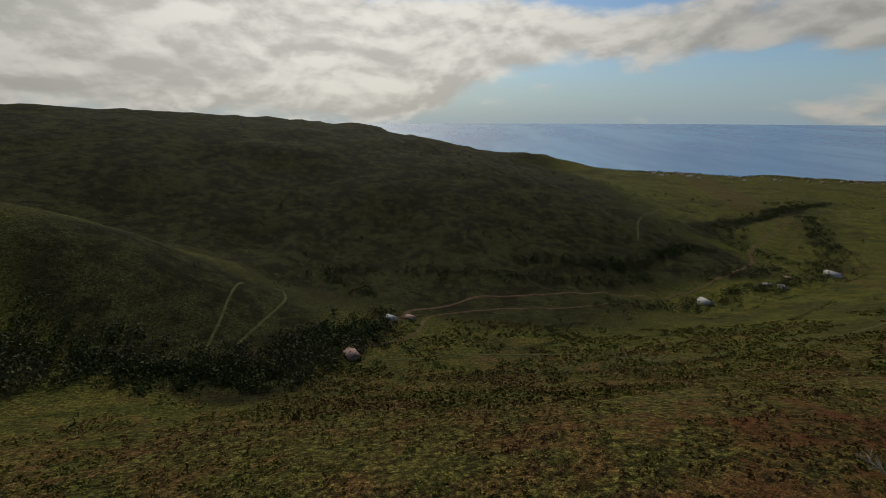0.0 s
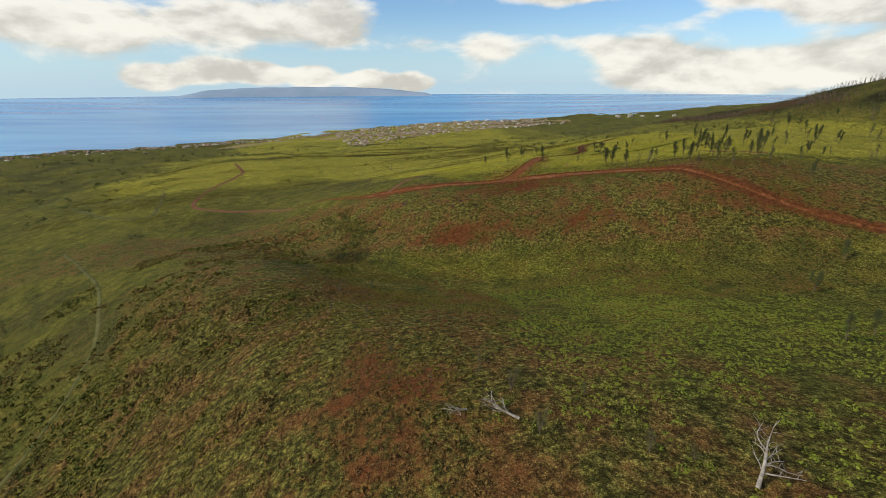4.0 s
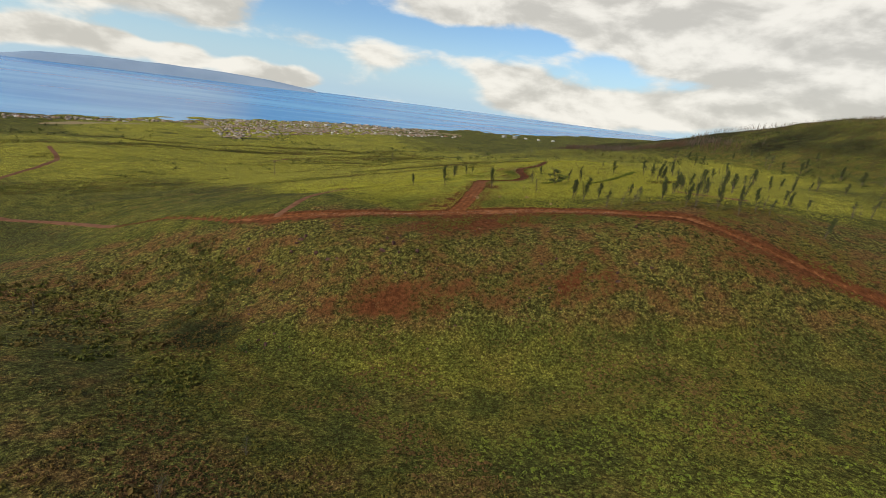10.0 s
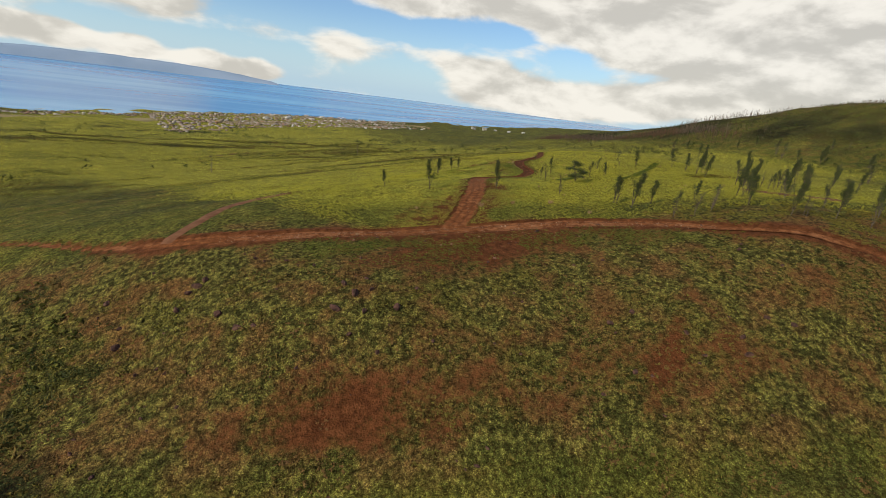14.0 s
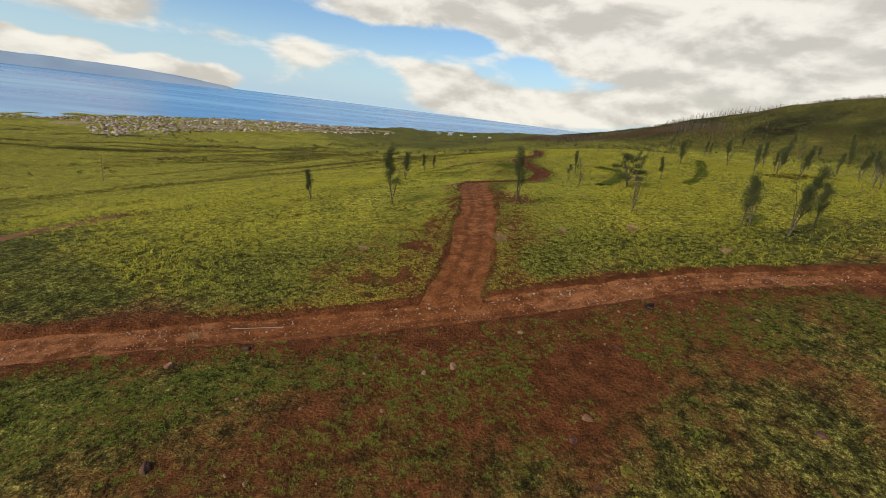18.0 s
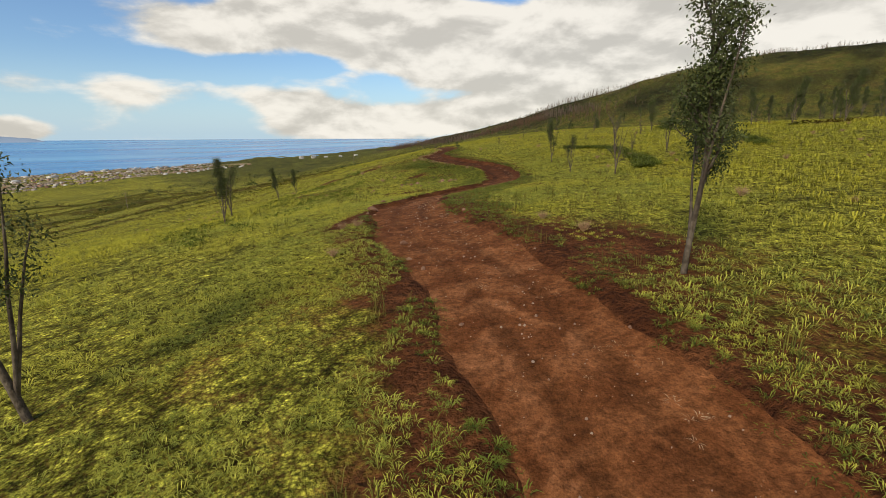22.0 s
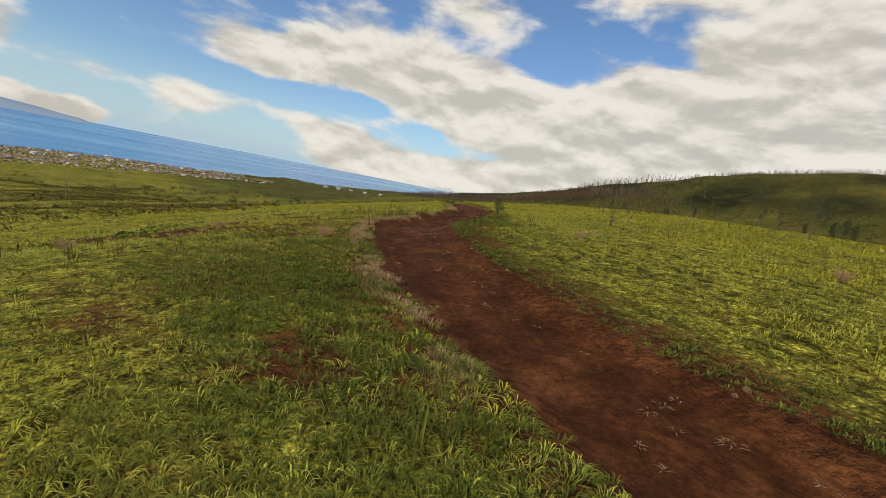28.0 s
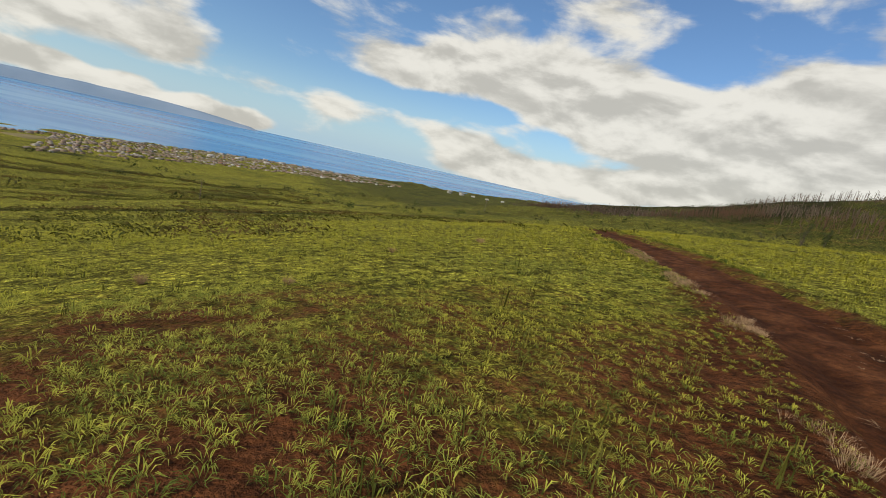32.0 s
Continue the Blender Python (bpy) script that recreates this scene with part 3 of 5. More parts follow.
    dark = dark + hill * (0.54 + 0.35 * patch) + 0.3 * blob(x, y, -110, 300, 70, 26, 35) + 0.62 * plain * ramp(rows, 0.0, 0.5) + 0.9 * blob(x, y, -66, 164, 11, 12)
    # deepens the painted cloud shadow across the valley and its wall
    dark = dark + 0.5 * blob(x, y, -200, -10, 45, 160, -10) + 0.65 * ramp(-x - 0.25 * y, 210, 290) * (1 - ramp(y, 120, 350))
    bare = bare + 0.12 * hill * ramp(fbm(x, y, 60.0, 209, 3), 0.1, 0.4) + 0.26 * ramp(-fbm(x, y, 7.0, 191, 2), 0.05, 0.45) * (1 - ramp(np.hypot(x - 55, y - 262), 22, 40)) * ramp(x, 30, 42) * ramp((y - 260) * 0.62 - (x - 61) * 0.78, -3, 1) + 0.2 * blob(x, y, 8, 208, 26, 9, 15) + 0.16 * blob(x, y, 30, 203, 20, 7, -10) + 0.12 * blob(x, y, -25, 161, 9, 5, -20) + 0.16 * plain * ramp(fbm(x, y - 0.2 * x, 90.0, 213, 3), 0.2, 0.5)
    green_valley = blob(x, y, -400, 290, 190, 110)
    lush, scrub = lush + 0.18 * plain + 0.3 * green_valley + 0.3 * hill * ramp(-patch, 0.0, 0.3) + 0.3 * plain * ramp(-rows, 0.1, 0.4), scrub * (1 - 0.8 * green_valley) * (1 - 0.5 * ramp(y, 900, 1200))
    crest = (1 - ramp(np.hypot(x - 68, y - 289), 10, 23)) * ramp((y - 260) * 0.62 - (x - 61) * 0.78, -4, 0)
    lush, bare = lush - 0.05 * crest + 0.2 * blob(x, y, 10, 330, 110, 70), bare + 0.05 * crest + 0.12 * crest * ramp(y, 281, 287)
    bare = bare + 0.13 * meadow_floor + 0.13 * spine + 0.14 * blob(x, y, -50, -20, 45, 55)
    scrub = scrub + 0.3 * spine + 0.3 * blob(x, y, -50, -20, 50, 60)
    lush = lush - 0.3 * spine - 0.25 * blob(x, y, -50, -20, 50, 60)
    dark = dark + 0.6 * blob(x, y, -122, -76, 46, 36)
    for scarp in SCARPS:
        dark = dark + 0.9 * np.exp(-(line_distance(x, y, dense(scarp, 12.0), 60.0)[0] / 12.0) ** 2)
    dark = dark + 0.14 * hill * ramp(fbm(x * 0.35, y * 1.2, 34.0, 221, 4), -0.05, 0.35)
    return np.clip(np.stack([bare, lush - 0.2 * scrub, scrub, dark], -1), 0, 1)


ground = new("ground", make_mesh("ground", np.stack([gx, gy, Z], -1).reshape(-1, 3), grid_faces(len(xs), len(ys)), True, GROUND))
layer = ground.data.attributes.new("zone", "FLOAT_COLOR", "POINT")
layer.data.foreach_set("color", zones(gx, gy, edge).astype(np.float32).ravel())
tagged(ground, "green grassy hillside with scrub and bare red earth", "ground", kind="structure")


# ---- tracks ----
def ribbon(name, line, half, material, label, lift, across=3, ragged=0.0, cut=False):
    """A strip of bare earth along a line, laid on the ground or into its cutting."""
    n = len(line)
    tang = np.gradient(line, axis=0)
    tang /= np.linalg.norm(tang, axis=1, keepdims=True)
    side = np.stack([-tang[:, 1], tang[:, 0]], 1)
    w = np.linspace(-1, 1, across)
    wide = (np.asarray(half(line)) if callable(half) else half) * (1 + ragged * fbm(line[:, 0] * 3, line[:, 1] * 3, 6.0, 41, 3))
    p = line[:, None, :] + side[:, None, :] * (w[None, :] * wide[:, None])[:, :, None]
    x, y = p[..., 0], p[..., 1]
    if cut:
        z = height(x, y) - 0.2 + 0.10 * np.abs(w) ** 3
        rut = np.exp(-((np.abs(w) * wide[:, None] - 0.9) / 0.28) ** 2)
        z = z - 0.09 * rut * (0.6 + 0.4 * fbm(x, y, 4.0, 51, 2)) + 0.045 * fbm(x, y, 1.4, 61, 3) + 0.02 * fbm(x, y, 0.35, 71, 2)
    else:
        z = ground_z(x, y) + lift
        z[:, 0] -= lift * 1.5
        z[:, -1] -= lift * 1.5
    ob = new(name, make_mesh(name, np.stack([x, y, z], -1).reshape(-1, 3), grid_faces(across, n), True, material))
    ob.data.attributes.new("across", "FLOAT", "POINT").data.foreach_set("value", (w[None, :] * wide[:, None]).astype(np.float32).ravel())
    return tagged(ob, label, "track", kind="structure")


ribbon("road_1", dense(FIRST_TRACK, 0.22), lambda p: 1.85 + 1.0 * (1 - ramp(p[:, 1], 232, 246)), DIRT, "rutted red dirt track through the grass", 0, 22, 0.05, True)
ribbon("road_2", dense(CROSS_TRACK, 0.4), lambda p: 1.05 + 0.95 * ramp(p[:, 0], -60, -45) * (1 - ramp(p[:, 0], 40, 62)), DIRT, "stony red dirt track along the hill brow", 0.03, 16, 0.06, True)
FAR_TRACKS = [
    ([(-52, 212), (-46.5, 220.6), (-42, 231), (-36, 238), (-26, 246)], 1.8, 0),
    ([(-112, 259), (-142, 292), (-176, 310), (-206, 336), (-215, 395), (-216, 470), (-250, 546)], 2.0, 0),
    ([(-66, 556), (-61, 572), (-54, 600)], 4.0, 0), ([(120, 420), (150, 432), (185, 440)], 2.0, 0),
    ([(120, 108), (160, 130), (230, 150), (300, 190)], 2.5, 0), ([(96, 200), (104, 190), (118, 186)], 2.5, 0),
    ([(-174, -30), (-190, -28), (-204, -11), (-218, 5), (-228, 29), (-242, 71), (-254, 114), (-283, 155), (-331, 205), (-386, 240), (-548, 383)], 1.2, 2),
    ([(-140, -34), (-160, -22), (-186, -18), (-200, 8), (-211, 40), (-226, 80), (-240, 118)], 0.9, 2),
    ([(-134, -38), (-154, -33), (-166, -34), (-178, -31)], 1.3, 2),
    ([(-351, 129), (-417, 153), (-500, 205), (-581, 247), (-562, 268), (-425, 194)], 1.0, 1), ([(-250, 262), (-242, 252), (-182, 186), (-150, 140), (-133, 110), (-124, 79), (-127, 59), (-144, 41), (-142, 12), (-132, -16), (-127, -30)], 0.9, 1),
    ([(-106, -75), (-132, -83), (-159, -92), (-168, -94)], 0.5, 1), ([(-121, -72), (-161, -75), (-180, -83), (-181, -87)], 0.6, 1),
    ([(-336, 393), (-290, 350), (-250, 322), (-228, 315), (-236, 345), (-256, 394)], 1.6, 1),
]
for k, (pts, half, pale) in enumerate(FAR_TRACKS):
    ribbon(f"road_{k + 3}", dense(pts, 2.0), half, (DIRT_FAR, PALE_TRACK, VALLEY_DIRT)[pale], "pale worn track across the grass" if pale == 1 else "narrow bare earth track down the slope", 0.22, 5, 0.25)

# ---- sea, far island ----
SEA = shader("ocean", lambda t, co: mix(t, step_up(t, noise_at(t, node(t, "Mapping", {"Vector": co, "Rotation": (0, 0, 0.3), "Scale": (0.35, 1.6, 1)}).outputs[0], 0.0016, 7.0, 0.6), 0.36, 0.66), (0.03, 0.19, 0.44), (0.13, 0.36, 0.58)), 0.24)
SEA.node_tree.nodes["Principled BSDF"].inputs["Specular IOR Level"].default_value = 0.3
az = np.radians(np.linspace(-109, 62, 120))
rad = np.linspace(900, 4900, 60)
ga, gr = np.meshgrid(az, rad)
sea = new("water", make_mesh("water", np.stack([30 + gr * np.sin(ga), 150 + gr * np.cos(ga), -112 + 71 * np.clip((gr - 1600) / 3300, 0, 1)], -1).reshape(-1, 3), grid_faces(120, 60), True, SEA))
tagged(sea, "calm blue ocean reaching the horizon", "sea", kind="structure")
# the distance haze over both islands is mixed into this pale blue base colour
ISLAND = shader("haze_tinted_island", two_tone((0.25, 0.33, 0.43), (0.30, 0.38, 0.48), 0.002), 1.0)


def far_island(name, points, reach, material, label):
    """A long low hump of land: heading, height in degrees along its crest."""
    a = np.radians(np.linspace(points[0][0], points[-1][0], 90))
    e = np.interp(np.degrees(a), [p[0] for p in points], [p[1] for p in points])
    e = e + 0.05 * fbm(np.degrees(a) * 1.0, a * 0, 2.0, 7, 3)
    rows = []
    for k, f in ((0, 0.0), (60, 0.35), (130, 0.75), (200, 1.0), (290, 0.0)):
        r = reach + k
        top = 10 + reach * np.tan(np.radians(e))
        low = -112 + 71 * (r - 1600) / 3300 - 4
        rows.append(np.stack([30 + r * np.sin(a), 150 + r * np.cos(a), low + f * np.maximum(top - low, 0)], -1))
    ob = new(name, make_mesh(name, np.array(rows).reshape(-1, 3), grid_faces(90, 5), True, material))
    return tagged(ob, label, "island")


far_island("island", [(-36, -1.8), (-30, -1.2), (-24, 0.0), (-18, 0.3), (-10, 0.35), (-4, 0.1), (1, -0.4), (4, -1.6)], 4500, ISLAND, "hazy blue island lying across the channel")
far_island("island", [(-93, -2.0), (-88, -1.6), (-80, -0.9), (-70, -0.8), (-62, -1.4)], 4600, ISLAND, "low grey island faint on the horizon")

# ---- scatter of plants ----
rng = np.random.default_rng(7)


def tuft_field(name, x, y, size, blades, material, label, spread=0.9, lean=0.7, width=0.05, tall=1.0, seed=3, category="grass", plain=False):
    """Tufts of bent blades standing on the ground, joined into one mesh."""
    g = np.random.default_rng(seed)
    n = len(x)
    z = ground_z(x, y)
    m = n * blades
    X, Y, Zb, S = (np.repeat(v, blades) for v in (x, y, z, size))
    a = g.uniform(0, 2 * math.pi, m)
    r = np.sqrt(g.uniform(0, 1, m)) * S * spread * 0.5
    b = a + g.normal(0, 0.6, m)
    h = S * tall * g.uniform(0.55, 1.1, m)
    out = S * lean * g.uniform(0.2, 1.0, m)
    wx, wy = -np.sin(b) * S * width, np.cos(b) * S * width
    px, py = X + r * np.cos(a), Y + r * np.sin(a)
    if plain:
        co = np.empty((m, 4, 3), np.float32)
        rise = Zb + h * g.uniform(0.0, 0.45, m)
        for k, (along, up, w) in enumerate(((0, -0.1, 0), (0.5, 0.45, 1), (1.0, 0.55, 0), (0.5, 0.45, -1))):
            co[:, k, 0] = px + np.cos(b) * out * along + wx * w
            co[:, k, 1] = py + np.sin(b) * out * along + wy * w
            co[:, k, 2] = rise + h * up
        ob = new(name, make_mesh(name, co.reshape(-1, 3), np.arange(m * 4, dtype=np.int32).reshape(-1, 4), True, material))
        return tagged(ob, label, category, kind="stuff")
    co = np.empty((m, 5, 3), np.float32)
    for k, (along, up, w) in enumerate(((0, -0.04, 1), (0, -0.04, -1), (0.45, 0.72, 0.8), (0.45, 0.72, -0.8), (1.0, 0.85, 0))):
        co[:, k, 0] = px + np.cos(b) * out * along + wx * w
        co[:, k, 1] = py + np.sin(b) * out * along + wy * w
        co[:, k, 2] = Zb + h * up
    base = np.arange(m, dtype=np.int32)[:, None] * 5
    ob = new(name, make_mesh(name, co.reshape(-1, 3), [base + np.array([0, 1, 3, 2]), base + np.array([2, 3, 4])], True, material))
    return tagged(ob, label, category, kind="stuff")


def mound_field(name, x, y, radius, leaves, leaf, material, label, seed, category):
    """Low rounded plants: leaves laid over small uneven mounds, joined into one mesh."""
    g = np.random.default_rng(seed)
    m = len(x) * leaves
    c = np.repeat(np.stack([x, y, ground_z(x, y)], 1), leaves, 0)
    R = np.repeat(radius, leaves)[:, None]
    up, a = g.uniform(0.05, 1, (m, 1)), g.uniform(0, 2 * math.pi, (m, 1))
    flat = np.sqrt(1 - up * up)
    d = np.hstack([flat * np.cos(a), flat * np.sin(a), up])
    p = c + d * R * g.uniform(0.6, 1.1, (m, 1)) * np.array([1.15, 1.15, 0.75])
    n = d + g.normal(0, 0.35, (m, 3))
    n /= np.linalg.norm(n, axis=1, keepdims=True)
    u = np.cross(n, g.normal(0, 1, (m, 3)))
    u /= np.linalg.norm(u, axis=1, keepdims=True) + 1e-9
    v = np.cross(n, u)
    s = R * leaf * g.uniform(0.6, 1.3, (m, 1))
    co = np.stack([p - u * s, p + v * s * 0.6, p + u * s, p - v * s * 0.6], 1).reshape(-1, 3)
    ob = new(name, make_mesh(name, co, np.arange(m * 4, dtype=np.int32).reshape(-1, 4), False, material))
    return tagged(ob, label, category, kind="stuff")


def near_line(pts, n, reach, seed, power=1.0):
    """Random places beside a line."""
    g = np.random.default_rng(seed)
    line = dense(pts, 1.0)
    p = line[g.integers(0, len(line), n)]
    a, r = g.uniform(0, 2 * math.pi, n), reach * g.uniform(0, 1, n) ** power
    return p[:, 0] + r * np.cos(a), p[:, 1] + r * np.sin(a)


def off_track(x, y, gap):
    d, s = track_distance(x, y)
    keep = d > gap + 0.35 * fbm(x, y, 1.5, 81, 2)
    keep &= (blob(x, y, 26.8, 237.8, 3, 1.3, 20) < 0.4) & (blob(x, y, 29.6, 231.8, 3, 1.6, 20) < 0.45)
    return x[keep], y[keep]




def clump_field(name, x, y, size, blades, material, label, width=0.05, tall=0.55, droop=0.35, seed=3, on=None):
    """Clumps of arching grass blades, each a long bent diamond, joined into one mesh."""
    g = np.random.default_rng(seed)
    m = len(x) * blades
    X, Y, Zb, S = (np.repeat(v, blades) for v in (x, y, ground_z(x, y) if on is None else on, size))
    a = g.uniform(0, 2 * math.pi, m)
    r = np.sqrt(g.uniform(0, 1, m)) * S * 0.3
    b = a + g.normal(0, 0.7, m)
    up = S * tall * g.uniform(0.5, 1.15, m)
    out = S * g.uniform(0.35, 1.0, m)
    w = S * width * g.uniform(0.7, 1.2, m)
    px, py = X + r * np.cos(a), Y + r * np.sin(a)
    steps = ((0, -0.06, 0), (0.42, 0.86, 1), (1.0, 1.0 - droop, 0), (0.42, 0.86, -1))
    co = np.empty((m, len(steps), 3), np.float32)
    for k, (along, rise, side) in enumerate(steps):
        co[:, k, 0] = px + np.cos(b) * out * along - np.sin(b) * w * side
        co[:, k, 1] = py + np.sin(b) * out * along + np.cos(b) * w * side
        co[:, k, 2] = Zb + up * rise
    faces = np.arange(m * 4, dtype=np.int32).reshape(-1, 4)
    return tagged(new(name, make_mesh(name, co.reshape(-1, 3), faces, True, material)), label, "grass", kind="stuff")


def bare_soil(x, y):
    """Patches of open red soil in the grass beside the track."""
    out = 0.35 * fbm(x, y, 1.1, 321, 2)
    for cx, cy, rx, ry, turn in ((52.6, 258.6, 1.3, 2.8, 0), (51.3, 262.6, 2.8, 1.1, 10), (53.4, 263.4, 1.0, 1.0, 0), (61.2, 271.0, 0.8, 2.0, -20), (60.2, 269.6, 0.8, 1.6, -20), (68.0, 285.0, 2.0, 0.8, 30), (66.6, 288.9, 2.8, 0.9, 20), (69.4, 284.3, 0.8, 0.7, 0), (55.6, 255.4, 0.9, 0.6, 40)):
        out = out + blob(x, y, cx, cy, rx, ry, turn)
    return out


def meadow(gap, near, far, seed):
    """Evenly strewn places on the grassy slope, between two distances from the way; thin where the soil shows."""
    g = np.random.default_rng(seed)
    x, y = np.meshgrid(np.arange(-70, 150, gap), np.arange(165, 360, gap))
    x, y = x.ravel() + g.uniform(-0.45, 0.45, x.size) * gap, y.ravel() + g.uniform(-0.45, 0.45, x.size) * gap
    d = line_distance(x, y, dense(FLIGHT_LINE, 4.0), far + 2.0)[0] + g.uniform(-1, 1, x.size) * 0.08 * far
    keep = (d >= near) & (d < far) & (y + 0.25 * x > 199) & (x + 0.6 * (y - 200) > -14)
    x, y = off_track(x[keep], y[keep], 0.5)
    thin = fbm(x, y, 1.7, 91, 2) + 0.9 * fbm(x, y, 7.0, 191, 2) + 0.4 * ramp((x - 20) - 0.75 * (y - 220), -6, 8) + 0.26
    thin = thin - 0.6 * ramp(bare_soil(x, y), 0.25, 0.75) - 0.1 * ramp((y - 220) - 1.1 * (x - 20), 0, 6) - 0.26 * ramp(y, 281, 287) * ramp(75 - x, 0, 4)
    bare = 0.8 * blob(x, y, 26.5, 221.5, 3, 3.5) + 0.95 * blob(x, y, 30.6, 231.2, 3.4, 2.2, 20)
    keep = (thin > -0.42 + g.uniform(0, 0.35, len(x))) & (g.uniform(0, 1, len(x)) > bare)
    return x[keep], y[keep]


# arching clumps close to the way, coarser and sparser ones farther off
for gap, near, far, blades, wide, big, stuff, label, seed in (
        (0.28, 0.0, 8.5, 19, 0.028, 0.37, NEAR_GRASS, "arching green grass clumps with red soil between", 11),
        (0.44, 8.5, 19.0, 18, 0.026, 0.52, NEAR_GRASS, "yellow-green grass clumps on the slope", 13),
        (0.72, 19.0, 42.0, 13, 0.032, 0.75, GRASS, "yellow-green grass cover of the open slope", 15),
        (1.25, 42.0, 90.0, 10, 0.036, 1.0, GRASS, "soft yellow-green grass far across the slope", 17)):
    x, y = meadow(gap, near, far, seed)
    size = big * (0.72 + 0.35 * fbm(x, y, 5.0, 193, 3)) * rng.uniform(0.7, 1.3, len(x)) * (1 - 0.22 * ramp(y, 258, 276))
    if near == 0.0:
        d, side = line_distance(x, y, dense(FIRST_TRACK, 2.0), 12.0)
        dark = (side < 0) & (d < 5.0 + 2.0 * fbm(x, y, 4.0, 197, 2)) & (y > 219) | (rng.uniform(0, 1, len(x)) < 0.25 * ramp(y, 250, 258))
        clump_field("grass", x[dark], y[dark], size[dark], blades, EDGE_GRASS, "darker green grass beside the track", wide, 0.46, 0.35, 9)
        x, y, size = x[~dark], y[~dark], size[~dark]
    clump_field("grass", x, y, size, blades, stuff, label, wide, 0.46 + 0.1 * ramp(near, 5, 20), 0.35, seed + 1)
# green weeds below the cross track
x, y = near_line([(-30, 196), (-10, 191), (10, 186), (30, 183), (48, 174)], 12000, 9, 33, 0.8)
x, y = off_track(x, y, 0.7)
keep = fbm(x, y, 3.5, 295, 3) > -0.08
x, y = x[keep], y[keep]
clump_field("herbs", x, y, rng.uniform(0.14, 0.36, len(x)), 14, HERB, "dark green weeds below the cross track", 0.05, 0.5, 0.3, 34)
# tall thin dry stems standing out of the grass
x, y = near_line(FLIGHT_LINE, 2600, 40, 17, 0.9)
x, y = off_track(x, y, 0.6)
keep = fbm(x, y, 7.0, 94, 2) > 0.0
tuft_field("dry_stems", x[keep], y[keep], rng.uniform(0.35, 0.75, keep.sum()), 7, SCRUB, "tall brown weed stems standing in the grass", 0.7, 0.35, 0.018, 1.0, 19, "weeds")
# greener herbs at the track's edge
g = np.random.default_rng(15)
line = dense(FIRST_TRACK, 0.5)
k = g.integers(1, len(line) - 1, 8500)
t = line[np.minimum(k + 1, len(line) - 1)] - line[k - 1]
t /= np.linalg.norm(t, axis=1, keepdims=True)
off = g.choice([-1, 1], len(k)) * (2.1 + np.abs(g.normal(0, 0.75, len(k))))
x, y = line[k, 0] - t[:, 1] * off, line[k, 1] + t[:, 0] * off
keep = fbm(x, y, 3.0, 95, 3) > -0.05
x, y = x[keep], y[keep]
clump_field("herbs", x, y, rng.uniform(0.12, 0.34, len(x)), 13, HERB, "dark green weeds along the track edge", 0.035, 0.5, 0.3, 16)
x, y = near_line([(49, 256), (55, 263.5), (58.5, 271), (63.5, 280)], 5000, 4.6, 24, 0.8)
x, y = off_track(x, y, 0.4)
keep = (fbm(x, y, 1.5, 291, 3) + 0.7 * fbm(x, y, 7.0, 191, 2) > -0.05) & (bare_soil(x, y) < 0.6)
x, y = x[keep], y[keep]
clump_field("herbs", x, y, rng.uniform(0.18, 0.36, len(x)), 15, HERB, "dark green weeds on the bank below the track", 0.024, 0.5, 0.4, 25)
g = np.random.default_rng(247)
line = dense([(44.5, 245.8), (49.6, 248.6), (54.2, 253), (57.2, 257.5), (58.8, 262), (59.6, 266), (61, 270.5)], 0.4)
k = g.integers(0, len(line), 1900)
x, y = line[k, 0] + g.normal(-0.5, 0.8, len(k)), line[k, 1] + g.normal(0.5, 0.8, len(k))
x, y = off_track(x, y, 0.25)
clump_field("herbs", x, y, rng.uniform(0.2, 0.42, len(x)), 18, HERB, "deep green weeds crowding the bank of the track", 0.022, 0.5, 0.4, 248)
x, y = 31.6 + g.normal(0, 1.5, 260), 230.6 + g.normal(0, 1.2, 260)
clump_field("herbs", x, y, rng.uniform(0.12, 0.3, len(x)), 18, HERB, "deep green weeds among stones by the bend", 0.05, 0.5, 0.3, 249)
# taller dark weeds along the two low ledges of the upper field
for k, (pts, n) in enumerate((([(79, 256), (78, 248), (70, 241), (63, 235.8), (57, 233)], 900), ([(128, 262), (110.8, 249.1), (98, 240), (87.5, 233.2), (75, 227)], 1100))):
    x, y = near_line(pts, n, 1.3, 240 + k)
    clump_field("herbs", x, y, rng.uniform(0.5, 0.95, len(x)), 18, HERB, "dark green weeds along a low ledge in the field", 0.028, 0.6, 0.3, 244 + k)
# dry straw fringe on the left edge of the far stretch
g = np.random.default_rng(17)
line = dense([(59.3, 263.5), (61, 269), (64.4, 276.4), (67.6, 281), (71.6, 282.9), (74.3, 285.0), (78.5, 288.4), (83, 292.2), (88, 298), (96, 308.5)], 0.3)
k = g.integers(1, len(line) - 1, 1300)
x, y = line[k, 0] + g.normal(0, 0.22, len(k)), line[k, 1] + g.normal(0, 0.22, len(k))
keep = fbm(x, y, 2.5, 97, 2) > -0.12
tuft_field("dry_grass", x[keep], y[keep], rng.uniform(0.13, 0.3, keep.sum()), 34, STRAW, "dry pinkish straw tufts fringing the track", 1.3, 1.1, 0.012, 0.7, 18, "dry grass")
# dry litter on the track and along its right edge
line = dense(FIRST_TRACK[2:24], 0.5)
k = g.integers(1, len(line) - 1, 420)
t = line[k + 1] - line[k - 1]
t /= np.linalg.norm(t, axis=1, keepdims=True)
off = np.where(g.uniform(0, 1, len(k)) < 0.7, -1.35 + g.normal(0, 0.35, len(k)), g.normal(0, 0.7, len(k)))
x, y = line[k, 0] - t[:, 1] * off, line[k, 1] + t[:, 0] * off
